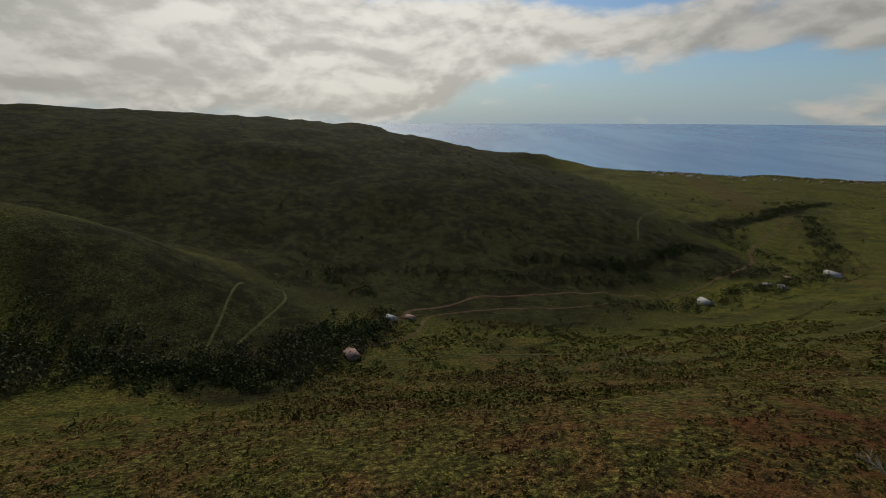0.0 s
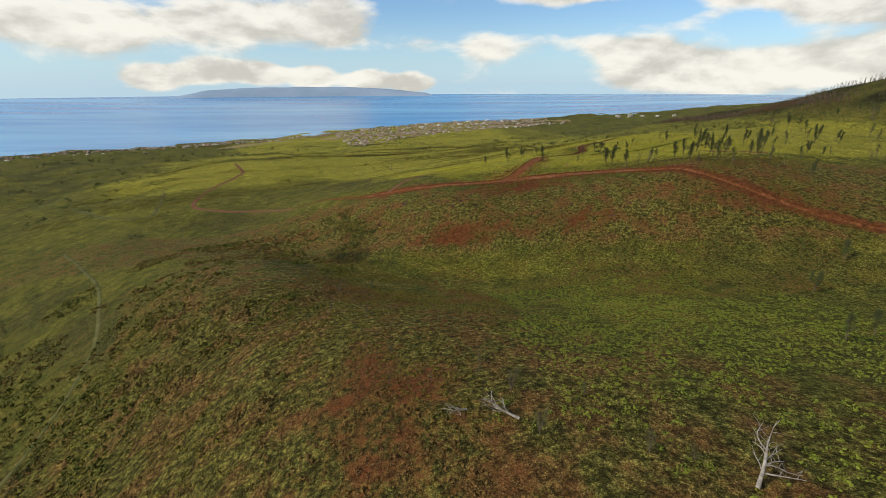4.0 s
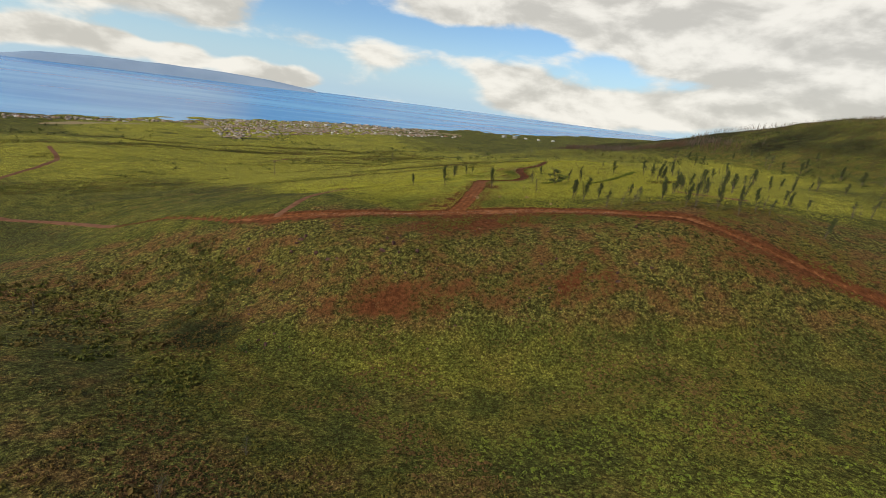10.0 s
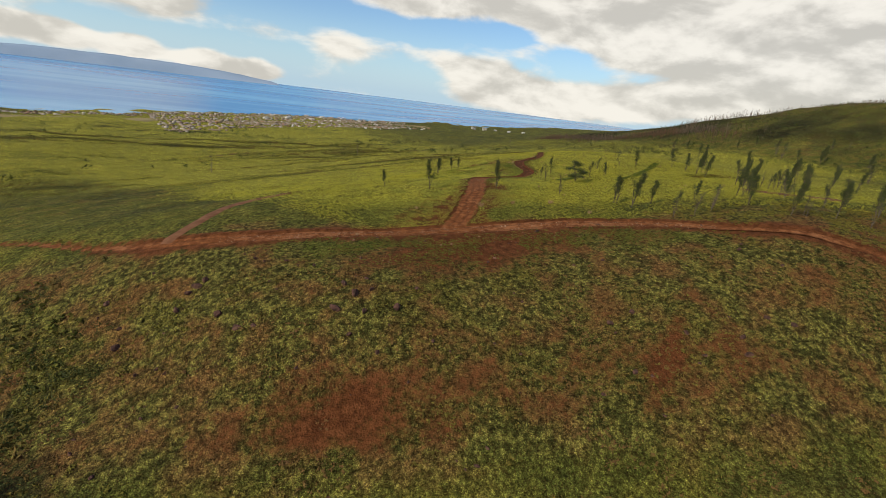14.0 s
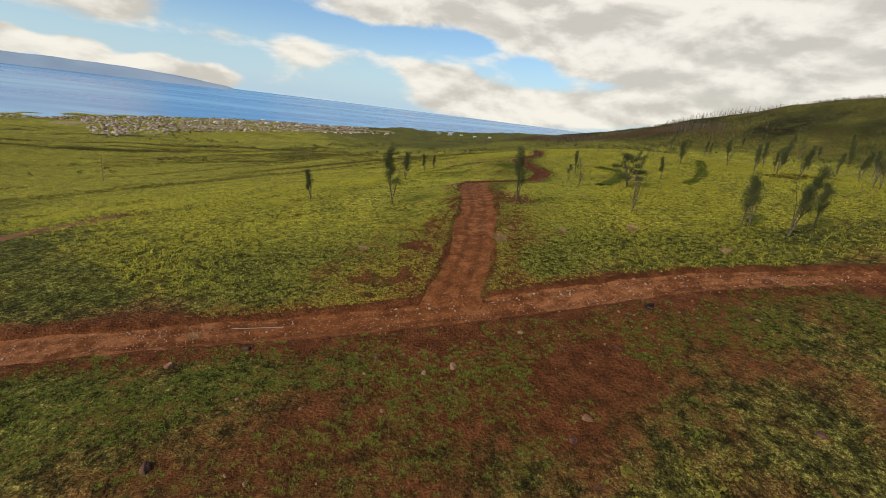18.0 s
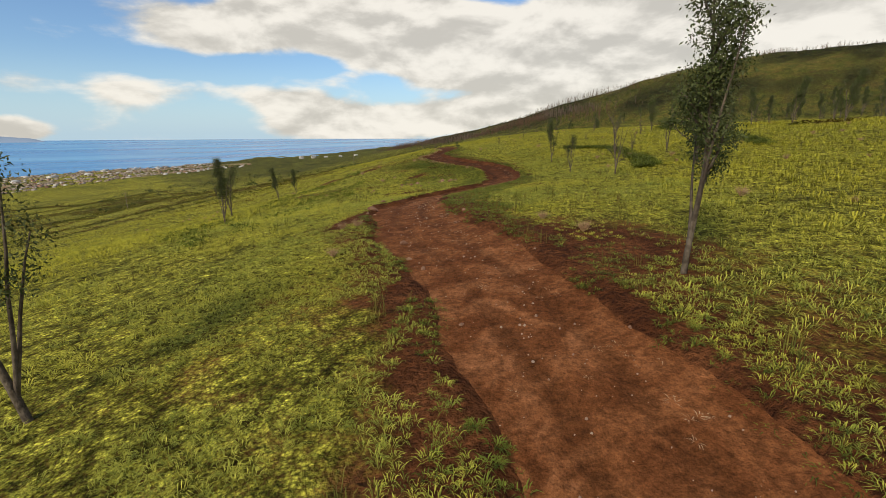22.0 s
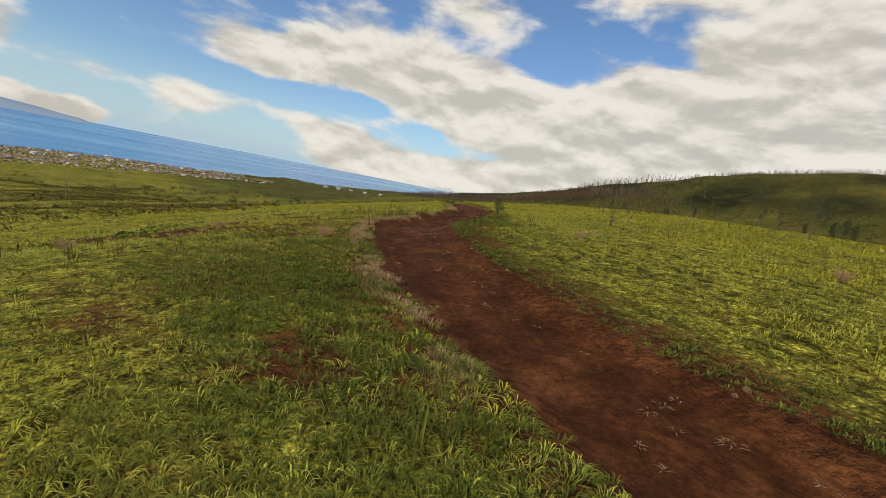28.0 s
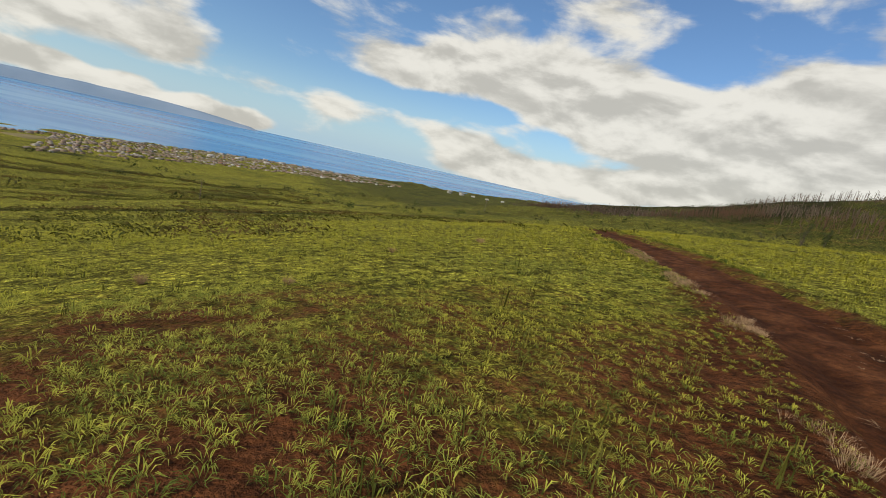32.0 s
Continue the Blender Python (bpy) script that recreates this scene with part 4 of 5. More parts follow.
clump_field("dry_litter", x, y, g.uniform(0.08, 0.3, len(x)), 9, STRAW, "dry pale plant litter strewn on the dirt", 0.035, 0.16, 0.5, 260, height(x, y) - 0.19)
# low scrub on the hill face, the near ridge and the gulch
x, y = g.uniform(-75, 115, 34000), g.uniform(95, 200, 34000)
x, y = off_track(x, y, 0.4)
keep = (fbm(x, y, 7.0, 99, 3) > -0.08) & (y + 0.25 * x < 203) & ~((y + 0.25 * x > 180) & (x > -32) & (x < 50))
x, y = x[keep], y[keep]
mound_field("scrub", x, y, rng.uniform(0.13, 0.42, len(x)) * rng.uniform(0.7, 1.2, len(x)), 9, 0.5, RIDGE_SCRUB, "low olive scrub and dry weeds on red earth", 20, "scrub")
x, y = g.uniform(-120, 60, 34000), g.uniform(-70, 115, 34000)
keep = fbm(x, y, 9.0, 101, 3) > -0.25
x, y = x[keep], y[keep]
west = x < -22 + 12 * fbm(x, y, 30.0, 105, 2)
mound_field("scrub", x[west], y[west], rng.uniform(0.14, 0.4, west.sum()), 10, 0.55, RIDGE_SCRUB, "low olive scrub covering the near ridge", 22, "scrub")
mound_field("ground_cover", x[~west], y[~west], rng.uniform(0.14, 0.36, (~west).sum()), 9, 0.55, COVER, "low green plants covering the gulch slope", 26, "ground cover")

# clumps on the valley side of the ridge and on the slope left of the first bends
x, y = g.uniform(-185, -62, 11000), g.uniform(-45, 215, 11000)
keep = fbm(x, y, 16.0, 301, 3) > -0.12
mound_field("scrub", x[keep], y[keep], rng.uniform(0.35, 0.95, keep.sum()), 9, 0.5, SCRUB, "olive scrub over the valley slope", 302, "scrub")
x, y = g.uniform(18, 62, 5200), g.uniform(243, 300, 5200)
d, side = line_distance(x, y, dense(FIRST_TRACK[5:], 2.0), 30.0)
keep = (side > 0) & (d > 3.2) & (fbm(x, y, 6.0, 305, 3) > 0.02) & (line_distance(x, y, dense(FLIGHT_LINE, 4.0), 14.0)[0] > 12.5)
mound_field("herbs", x[keep], y[keep], rng.uniform(0.15, 0.42, keep.sum()), 22, 0.25, HERB, "dark green bushy weeds on the side slope", 306, "weeds")

# scrub in rows over the open plain
x, y = g.uniform(-340, 130, 60000), 225 + 600 * g.uniform(0, 1, 60000) ** 1.5
rows = fbm(x * 0.22 + 0.1 * y, y - 0.25 * x, 26.0, 205, 4) + 0.35 * fbm(x * 0.3, y, 7.0, 207, 2)
keep = (rows > 0.12) & (y + 0.3 * x > 235) & (np.hypot(x - 50, y - 250) > 48) & (rng.uniform(0, 1, len(x)) < 0.8)
x, y = x[keep], y[keep]
tuft_field("scrub", x, y, rng.uniform(0.45, 1.1, len(x)) * (1 + np.hypot(x, y - 240) / 500), 7, SCRUB, "dark olive scrub in rows across the plain", 2.0, 0.8, 0.12, 0.5, 36, "scrub", True)


# ---- trees ----
def tube(points, radii, sides=6):
    """A tapered limb along points."""
    p, r = np.array(points, float), np.array(radii, float)
    n = len(p)
    t = np.gradient(p, axis=0)
    t /= np.linalg.norm(t, axis=1, keepdims=True) + 1e-9
    ref = np.where(np.abs(t[:, 2:3]) > 0.9, np.array([[1.0, 0, 0]]), np.array([[0, 0, 1.0]]))
    u = np.cross(t, ref)
    u /= np.linalg.norm(u, axis=1, keepdims=True) + 1e-9
    v = np.cross(t, u)
    a = np.linspace(0, 2 * math.pi, sides, endpoint=False)
    ring = p[:, None] + r[:, None, None] * (u[:, None] * np.cos(a)[None, :, None] + v[:, None] * np.sin(a)[None, :, None])
    i = np.arange(n - 1)[:, None] * sides
    j = np.arange(sides)[None]
    k = (j + 1) % sides
    f = np.stack([i + j, i + k, i + sides + k, i + sides + j], -1).reshape(-1, 4)
    return ring.reshape(-1, 3), f


def join(pieces):
    co, fs, n = [], [], 0
    for c, f in pieces:
        co.append(c)
        fs.append(np.asarray(f) + n)
        n += len(c)
    return np.vstack(co), np.vstack(fs)


def wander(g, start, way, length, steps, bend):
    p, d, out = np.array(start, float), np.array(way, float), []
    for _ in range(steps + 1):
        out.append(p.copy())
        d = d + g.normal(0, bend, 3)
        d /= np.linalg.norm(d)
        p = p + d * length / steps
    return np.array(out)


def leaf_cloud(g, centres, radius, count, leaf):
    """Small drooping leaf sprays round the ends of limbs."""
    n = len(centres) * count
    c = np.repeat(np.array(centres), count, 0)
    d = g.normal(0, 1, (n, 3))
    d /= np.linalg.norm(d, axis=1, keepdims=True)
    p = c + d * (radius * g.uniform(0.1, 1, (n, 1)) ** 0.6) * np.array([1, 1, 1.15])
    u = g.normal(0, 1, (n, 3)) + np.array([0, 0, -0.7])
    u /= np.linalg.norm(u, axis=1, keepdims=True)
    v = np.cross(u, g.normal(0, 1, (n, 3)))
    v /= np.linalg.norm(v, axis=1, keepdims=True) + 1e-9
    s = leaf * g.uniform(0.6, 1.4, (n, 1))
    co = np.stack([p, p + u * s * 0.5 + v * s * 0.22, p + u * s, p + u * s * 0.5 - v * s * 0.22], 1).reshape(-1, 3)
    return co, np.arange(n * 4, dtype=np.int32).reshape(-1, 4)


def part(name, mesh, parent, label=""):
    ob = new(name, mesh)
    ob.parent = parent
    return tagged(ob, label)


def gum_tree(seed, tall, crown_from, crown_wide, leafiness, label, leafed=True, forks=13, bark=None, flare=0.6, stems=3):
    """A slender upright tree: bent trunk, rising limbs, a narrow ragged crown."""
    g = np.random.default_rng(seed)
    root = new("tree")
    tagged(root, label, "tree", "trees on the slope")
    trunk = wander(g, (0, 0, -0.3), (g.normal(0, 0.06), g.normal(0, 0.06), 1), tall, 9, 0.045)
    pieces = [tube(trunk, np.linspace(0.013 * tall, 0.003 * tall, 10), 7)]
    tips = []
    for _ in range(stems):
        a = g.uniform(0, 6.28)
        stem = wander(g, trunk[1], (math.cos(a) * 0.2, math.sin(a) * 0.2, 1), tall * g.uniform(0.5, 0.85), 6, 0.05)
        pieces.append(tube(stem, np.linspace(0.008 * tall, 0.002 * tall, 7), 6))
        tips += [stem[5], stem[6]]
    for k in range(forks):
        f = crown_from + (0.98 - crown_from) * (k + g.uniform(0, 0.8)) / forks
        i = min(int(f * 9), 8)
        at = trunk[i] + (trunk[i + 1] - trunk[i]) * (f * 9 - i)
        a = g.uniform(0, 2 * math.pi)
        length = crown_wide * g.uniform(0.7, 1.25) * (1.1 - 0.55 * (f - crown_from) / (1 - crown_from))
        limb = wander(g, at, (math.cos(a) * flare, math.sin(a) * flare, 1.0), length, 4, 0.15)
        pieces.append(tube(limb, np.linspace(0.008 * tall, 0.002 * tall, 5), 5))
        tips += [limb[2], limb[3], limb[4]]
        for _ in range(2):
            twig = wander(g, limb[g.integers(2, 4)], g.normal(0, 0.6, 3) + np.array([0, 0, 0.8]), length * 0.5, 3, 0.2)
            pieces.append(tube(twig, np.linspace(0.003 * tall, 0.001 * tall, 4), 4))
            tips.append(twig[3])
    tips += [trunk[9], trunk[8]]
    co, f = join(pieces)
    part("trunk", make_mesh("trunk", co, f, True, bark or BARK), root)
    if leafed:
        co, f = leaf_cloud(g, tips, crown_wide * 0.40, int(leafiness * 2.2), 0.105)
        part("crown", make_mesh("crown", co, f, False, LEAF), root)
    return root


def spreading_tree(seed, tall, label):
    """A broad tree: a forked trunk, long crooked limbs and flat separate pads of leaves with gaps between."""
    g = np.random.default_rng(seed)
    root = tagged(new("tree"), label, "tree", "trees on the slope")
    trunk = wander(g, (0, 0, -0.3), (0.12, 0, 1), tall * 0.38, 5, 0.05)
    pieces, pads = [tube(trunk, np.linspace(0.026 * tall, 0.018 * tall, 6), 8)], []
    for k in range(8):
        a = k * 2.4 + g.normal(0, 0.3)
        steep = 2.2 if k < 3 else 0.9
        limb = wander(g, trunk[5 if k < 3 else 2 + k % 3], (math.cos(a), math.sin(a), steep), tall * (0.62 if k < 3 else 0.5) * g.uniform(0.85, 1.1), 6, 0.13)
        pieces.append(tube(limb, np.linspace(0.012 * tall, 0.004 * tall, 7), 6))
        pads.append(limb[6])
        for j in (3, 4, 5):
            twig = wander(g, limb[j], (math.cos(a + g.normal(0, 1.0)), math.sin(a + g.normal(0, 1.0)), g.uniform(0.3, 1.2)), tall * g.uniform(0.14, 0.24), 4, 0.16)
            pieces.append(tube(twig, np.linspace(0.006 * tall, 0.002 * tall, 5), 4))
            if k < 5 or j == 5:
                pads.append(twig[4])
    co, f = join(pieces)
    part("trunk", make_mesh("trunk", co, f, True, BARK), root)
    co, f = leaf_cloud(g, pads, 1.0, 190, 0.32)
    mid = np.repeat(np.array(pads), 190 * 4, 0)
    co = mid + (co - mid) * np.array([0.9, 0.9, 0.42])
    part("crown", make_mesh("crown", co, f, False, LEAF), root)
    return root


def placed(thing, x, y, scale=1.0, turn=0.0, lean=0.0, sink=0.0):
    z = float(ground_z(x, y)) - sink
    return copy_thing(thing, pose(x, y, z, lean, 0, turn) @ Matrix.Diagonal((scale, scale, scale, 1)))


TREES = [
    gum_tree(21, 8.6, 0.38, 1.35, 62, "tall slender gum tree with a ragged dark green crown"),
    gum_tree(22, 8.0, 0.32, 1.25, 74, "upright gum tree with a narrow leafy crown"),
    gum_tree(23, 7.2, 0.30, 1.6, 66, "bushy gum tree with a broad dark crown"),
    gum_tree(24, 7.8, 0.45, 1.3, 24, "thin gum tree with sparse grey-green foliage"),
    gum_tree(25, 6.5, 0.2, 1.5, 0, "bare grey tree with rising leafless limbs", False, 18),
    spreading_tree(26, 5.8, "broad spreading tree with flat dark leaf pads"),
    gum_tree(27, 3.0, 0.1, 1.0, 3, "wispy grey-brown shrub almost bare of leaves", True, 16),
]
# kind, x, y, scale
SPOTS = [(1, 0.4, 239, 0.62), (0, 10, 226.8, 0.95), (0, 25.7, 217.9, 0.93), (4, 40.7, 210.2, 0.95), (2, 50.4, 200.1, 0.95), (1, 23.9, 256.9, 0.72), (3, 28, 268, 0.75), (1, 40.5, 284, 0.62),
         (1, 47.3, 292.3, 0.55), (0, 64.9, 249.4, 0.66), (4, 51.5, 233.4, 0.85), (5, 60.4, 229.4, 1.12), (3, 54.5, 240, 0.5), (4, 73.2, 242.1, 0.45), (3, 87.7, 252.1, 0.62), (3, 114, 271, 0.6), (4, 98.7, 252.7, 0.55)]
GROVE = [(1, 51, 194.7, 1.1), (3, 50.8, 199.5, 0.8), (2, 57.5, 195.1, 0.8), (3, 52.9, 183.8, 0.8), (4, 57.3, 182.1, 0.9), (4, 61.6, 181.6, 1.0), (2, 72.2, 180.9, 1.0), (1, 73.6, 172, 1.0), (0, 82.9, 168.2, 1.0),
         (3, 86, 163, 0.9), (4, 96, 189, 0.8), (3, 71.9, 237, 0.7), (1, 77, 235, 0.6), (2, 110, 255.6, 0.9), (0, 124.7, 250.7, 0.9), (1, 112, 225, 1.0), (3, 104.7, 208, 1.0), (2, 90, 194, 0.9), (1, 120, 240, 0.9)]
for k, (kind, x, y, s) in enumerate(SPOTS + GROVE):
    placed(TREES[kind], x, y, s, 47.0 * k)
g = np.random.default_rng(29)
GROVE_LINE = np.array([(x, y) for _, x, y, _ in GROVE])
for k in range(52):
    x, y = g.uniform(64, 135), g.uniform(160, 222)
    if 0.75 * (x - 55) + (y - 174) < 7 or y > 190 + 0.45 * (x - 58) or np.hypot(*(GROVE_LINE - (x, y)).T).min() < 2.2:
        continue
    placed(TREES[int(g.choice([0, 1, 3, 3, 4, 4]))], x, y, g.uniform(0.55, 0.95), g.uniform(0, 360))
for k in range(40):
    x, y = g.uniform(85, 240), g.uniform(150, 300)
    if y > 195 + 0.7 * (x - 60) or (x < 115 and y > 255):
        continue
    placed(TREES[int(g.integers(0, 5))], x, y, g.uniform(0.6, 1.1), g.uniform(0, 360))
for k in range(26):
    a, r = radians(g.uniform(56, 100)), g.uniform(225, 300)
    placed(TREES[int(g.integers(0, 5))], 60 + r * math.sin(a), 250 + r * math.cos(a), g.uniform(0.9, 1.6), g.uniform(0, 360))
for x, y, s in ((33.4, 55.1, 0.7), (43.3, 59.1, 0.75), (65, 94, 0.85), (86, 108, 0.9), (69, 100, 0.5)):
    placed(TREES[2], x, y, s, x * 7)
for x, y, s in ((-28.3, 38.6, 0.5), (-43.8, 46.1, 0.4), (-50, 76, 0.6), (-59, 86, 0.5), (-90, 136, 0.7), (-110, 190, 0.8), (-31, 47.6, 0.45), (-26.9, 30.7, 0.5), (-17.3, 26, 0.35), (-60.5, 104.6, 0.5)):
    placed(TREES[4], x, y, s, x * 7)
for x, y, s in ((-31.8, 43.1, 0.9), (-28.1, 39.1, 1.2), (-27, 30.2, 1.2), (-17.4, 25.7, 0.9), (-14, 24, 0.7), (-60.7, 105.7, 1.2), (-52.4, 114, 1.1), (-107, 205.7, 1.5), (-38, 44, 0.6), (-44, 57, 0.8), (-20, 36, 0.7)):
    placed(TREES[6], x, y, s, x * 11)
for proto in TREES:
    for o in list(proto.children_recursive) + [proto]:
        bpy.data.objects.remove(o)

# scorched trunks along the ridge
BELT = [(330, 640), (318, 590), (330, 535), (340, 495), (356, 462), (395, 490), (420, 478), (448, 420), (478, 360), (510, 290), (545, 210)]
FRINGE = [(330, 650), (316, 592), (328, 536), (338, 494), (355, 462), (350, 425), (346, 400)]
g = np.random.default_rng(31)
line = dense(BELT, 4.0)
pieces = []
fringe = dense(FRINGE, 4.0)
for k in range(2600):
    p = line[g.integers(0, len(line))] if k < 1100 else fringe[g.integers(0, len(fringe))]
    x, y = p[0] + g.normal(4, 12), p[1] + g.normal(0, 12)
    h = g.uniform(3.0, 8.5) * (0.75 + 0.35 * float(fbm(np.array(x), np.array(y), 40.0, 33, 2))) * (0.62 if k < 1100 and y < 440 else 1.0)
    z = float(ground_z(x, y))
    top = (x + g.normal(0, 0.4), y + g.normal(0, 0.4), z + h)
    pieces.append(tube([(x, y, z - 0.4), top], [0.19, 0.06], 3))
    for _ in range(3):
        f = g.uniform(0.4, 0.9)
        a = g.uniform(0, 6.28)
        b = np.array([x, y, z]) + (np.array(top) - np.array([x, y, z])) * f
        pieces.append(tube([b, b + np.array([math.cos(a) * 0.9, math.sin(a) * 0.9, h * 0.22])], [0.06, 0.03], 3))
co, f = join(pieces)
tagged(new("burnt_trees", make_mesh("burnt_trees", co, f, False, BURNT)), "bare scorched tree trunks lining the ridge", "burnt trees", kind="stuff")

# ---- stones ----
def stone_mesh(name, seed, material, flat=0.7, rough=0.28, detail=2):
    """An angular weathered stone, one metre across."""
    g = np.random.default_rng(seed)
    bm = bmesh.new()
    bmesh.ops.create_icosphere(bm, subdivisions=detail, radius=0.5)
    cuts = [(Vector(g.normal(0, 1, 3)).normalized(), g.uniform(0.24, 0.42)) for _ in range(9)]
    for v in bm.verts:
        for d, r in cuts:
            over = v.co.dot(d) - r
            if over > 0:
                v.co -= d * over * 0.9
        v.co *= 1 + rough * 0.3 * noise.noise(v.co * 3 + Vector((seed, 0, 0)))
        v.co.z *= flat
    me = bpy.data.meshes.new(name)
    bm.to_mesh(me)
    bm.free()
    me.materials.append(material)
    return me


STONES = [stone_mesh("stone", 40 + k, STONE, 0.55 + 0.1 * k) for k in range(4)]
BOULDERS = [stone_mesh("boulder", 60 + k, LAVA, 0.6 + 0.1 * k, 0.5) for k in range(4)]


def lay_stone(name, meshes, k, x, y, size, label, category, group, on=None):
    ob = new(name, meshes[k % len(meshes)])
    z = (float(ground_z(x, y)) if on is None else on) + 0.10 * size
    ob.matrix_basis = pose(x, y, z, 12 * math.sin(k), 9 * math.cos(2 * k), 71 * k) @ Matrix.Diagonal((size, size * (0.75 + 0.2 * math.sin(3 * k)), size, 1))
    return tagged(ob, label, category, group)


def bed_z(x, y):
    """The surface of the tracks."""
    d, s = track_distance(np.array([x]), np.array([y]))
    return float(height(x, y)) - 0.17 if d[0] < 0.3 else None


TRACK_STONES = [(23.5, 229.4, 0.5), (25.4, 223.3, 0.4), (22.1, 227.3, 0.26), (21.6, 225.8, 0.26), (27.6, 230.2, 0.28), (25.6, 224.4, 0.2), (34.6, 236.8, 0.22), (30.5, 241.6, 0.3), (31.9, 238.4, 0.2),
                (6.2, 197.2, 0.34), (10, 195.2, 0.3), (23.7, 193.7, 0.4), (16, 194.5, 0.35), (13, 191.9, 0.3), (18, 190, 0.4), (32.2, 243.4, 0.7), (31.6, 243.9, 0.5), (32.9, 244.2, 0.55), (31.2, 242.9, 0.35), (33.3, 243.6, 0.4),
                (28.8, 239.9, 0.85), (29.4, 240.3, 0.5), (28.0, 238.4, 0.32), (27.6, 238.7, 0.3), (27.0, 238.1, 0.16), (29.05, 232.4, 0.32), (29.3, 231.9, 0.28), (29.7, 231.6, 0.3), (30.3, 230.2, 0.14), (28.7, 232.6, 0.12), (28.6, 232.3, 0.2)]
for k, (x, y, s) in enumerate(TRACK_STONES):
    lay_stone("stone", STONES, k, x, y, s, "pale reddish stone lying beside the dirt track", "stone", "stones by the track", bed_z(x, y))
PILE = [(48.5, 253.9, 0.75), (49.2, 253.1, 0.7), (48.6, 252.8, 0.6), (47.5, 255.3, 0.5), (46.8, 256.6, 0.6), (46.5, 258.4, 0.5), (48.1, 254.0, 0.4), (45.9, 258.6, 0.5), (45.9, 256.7, 0.55), (49.4, 252.6, 0.5), (47.9, 253.6, 0.35),
        (50.2, 252.4, 0.3), (46.2, 257.5, 0.3), (40.7, 257.7, 0.6), (44.9, 257.3, 0.5), (45.1, 254.0, 0.45), (50.9, 258.1, 0.4), (43.6, 255.9, 0.4), (41.8, 258.9, 0.45)]
for k, (x, y, s) in enumerate(PILE):
    lay_stone("rock", STONES, k + 3, x, y, s, "rust-red rock half sunk in the grass", "rock", "rocks in the grass")
g = np.random.default_rng(45)
for line, half, n in ((dense(FIRST_TRACK[:21], 0.5), 2.3, 44), (dense(CROSS_TRACK[5:12], 0.5), 2.3, 110)):
    for k in range(n):
        i = int(g.integers(1, len(line) - 1))
        t = line[i + 1] - line[i - 1]
        t /= np.linalg.norm(t)
        off = g.choice([-1, 1]) * (half - abs(g.normal(0, 0.4)))
        x, y = line[i, 0] - t[1] * off, line[i, 1] + t[0] * off
        lay_stone("stone", STONES, k, x, y, g.uniform(0.07, 0.2), "small reddish stone on the dirt track", "stone", "small track stones", bed_z(x, y))
HILL_ROCKS = [(-44.2, 192.9, 2.2), (-20, 176.8, 2.0), (-23.4, 174.8, 2.0), (-40.5, 183.1, 1.6), (-47, 188.9, 1.8), (-37.6, 178.4, 1.5), (-19.3, 172.7, 1.4), (-14.4, 172.2, 1.6), (-55.4, 186.9, 2.0), (-59.2, 198.6, 1.4),
              (32.8, 147.5, 1.6), (34.2, 150.1, 1.1), (40.7, 151.4, 1.2), (-22.1, 169.8, 1.0), (-10.5, 165.5, 1.0), (-21.3, 179.7, 1.3), (-17.4, 177, 1.4), (-9.9, 175.6, 1.1), (-45.5, 192, 1.5), (-43, 193.6, 1.4)]
for k, (x, y, s) in enumerate(HILL_ROCKS):
    lay_stone("boulder", BOULDERS, k, x, y, s, "dark lava boulder on the scrubby hill face", "boulder", "boulders on the hill face")
for k, (x, y, s) in enumerate([(7.4, 181.7, 0.9), (1.3, 189, 0.8), (8.1, 190.6, 0.5), (-0.8, 189.2, 0.5), (27.9, 183.9, 0.6), (-16.6, 196.5, 0.8)] + [(g.uniform(-14, 32), g.uniform(182, 192), g.uniform(0.12, 0.35)) for _ in range(60)]):
    lay_stone("rock", STONES, k, x, y, s, "pale reddish rock among weeds below the track", "rock", "rocks below the track")
for k in range(130):
    x = g.uniform(-62, 60)
    y = g.uniform(142, 196) - 0.12 * x
    lay_stone("boulder", BOULDERS, k, x, y, abs(g.normal(0.45, 0.3)) + 0.18, "small dark rock among the scrub", "boulder", "boulders on the hill face")
# loose pebbles
pieces, g = [], np.random.default_rng(46)
PALE_STONE = shader("pale_rubble", two_tone((0.26, 0.17, 0.11), (0.40, 0.30, 0.22), 2.0, (0.18, 0.08, 0.045), 0.8), 0.9)
cube = np.array([(a, b, c) for c in (-1, 1) for b in (-1, 1) for a in (-1, 1)], float)
quads = np.array([(0, 2, 3, 1), (4, 5, 7, 6), (0, 1, 5, 4), (2, 6, 7, 3), (0, 4, 6, 2), (1, 3, 7, 5)])
for line, half, n in ((dense(FIRST_TRACK[:9], 0.5), 2.9, 1000), (dense(CROSS_TRACK[4:13], 0.5), 2.6, 4200)):
    i = g.integers(1, len(line) - 1, n)
    t = line[i + 1] - line[i - 1]
    t /= np.linalg.norm(t, axis=1, keepdims=True)
    off = g.uniform(-1, 1, n) * half
    shift = g.uniform(-0.3, 0.3, (2, n))
    x, y = line[i, 0] - t[:, 1] * off + shift[0], line[i, 1] + t[:, 0] * off + shift[1]
    z = height(x, y) - 0.18
    for a, b, c in zip(x, y, z):
        s = min(0.07, 0.016 * math.exp(g.normal(0, 0.55))) * (1.45 if n > 2000 else 0.75)
        pieces.append((cube * s * g.uniform(0.6, 1.2, 3) * (1 - 0.25 * (cube[:, 2:] > 0)) + (a, b, c), quads))
co, f = join(pieces)
tagged(new("pebbles", make_mesh("pebbles", co, f, False, PALE_STONE)), "loose reddish pebbles scattered on the dirt", "pebbles", kind="stuff")


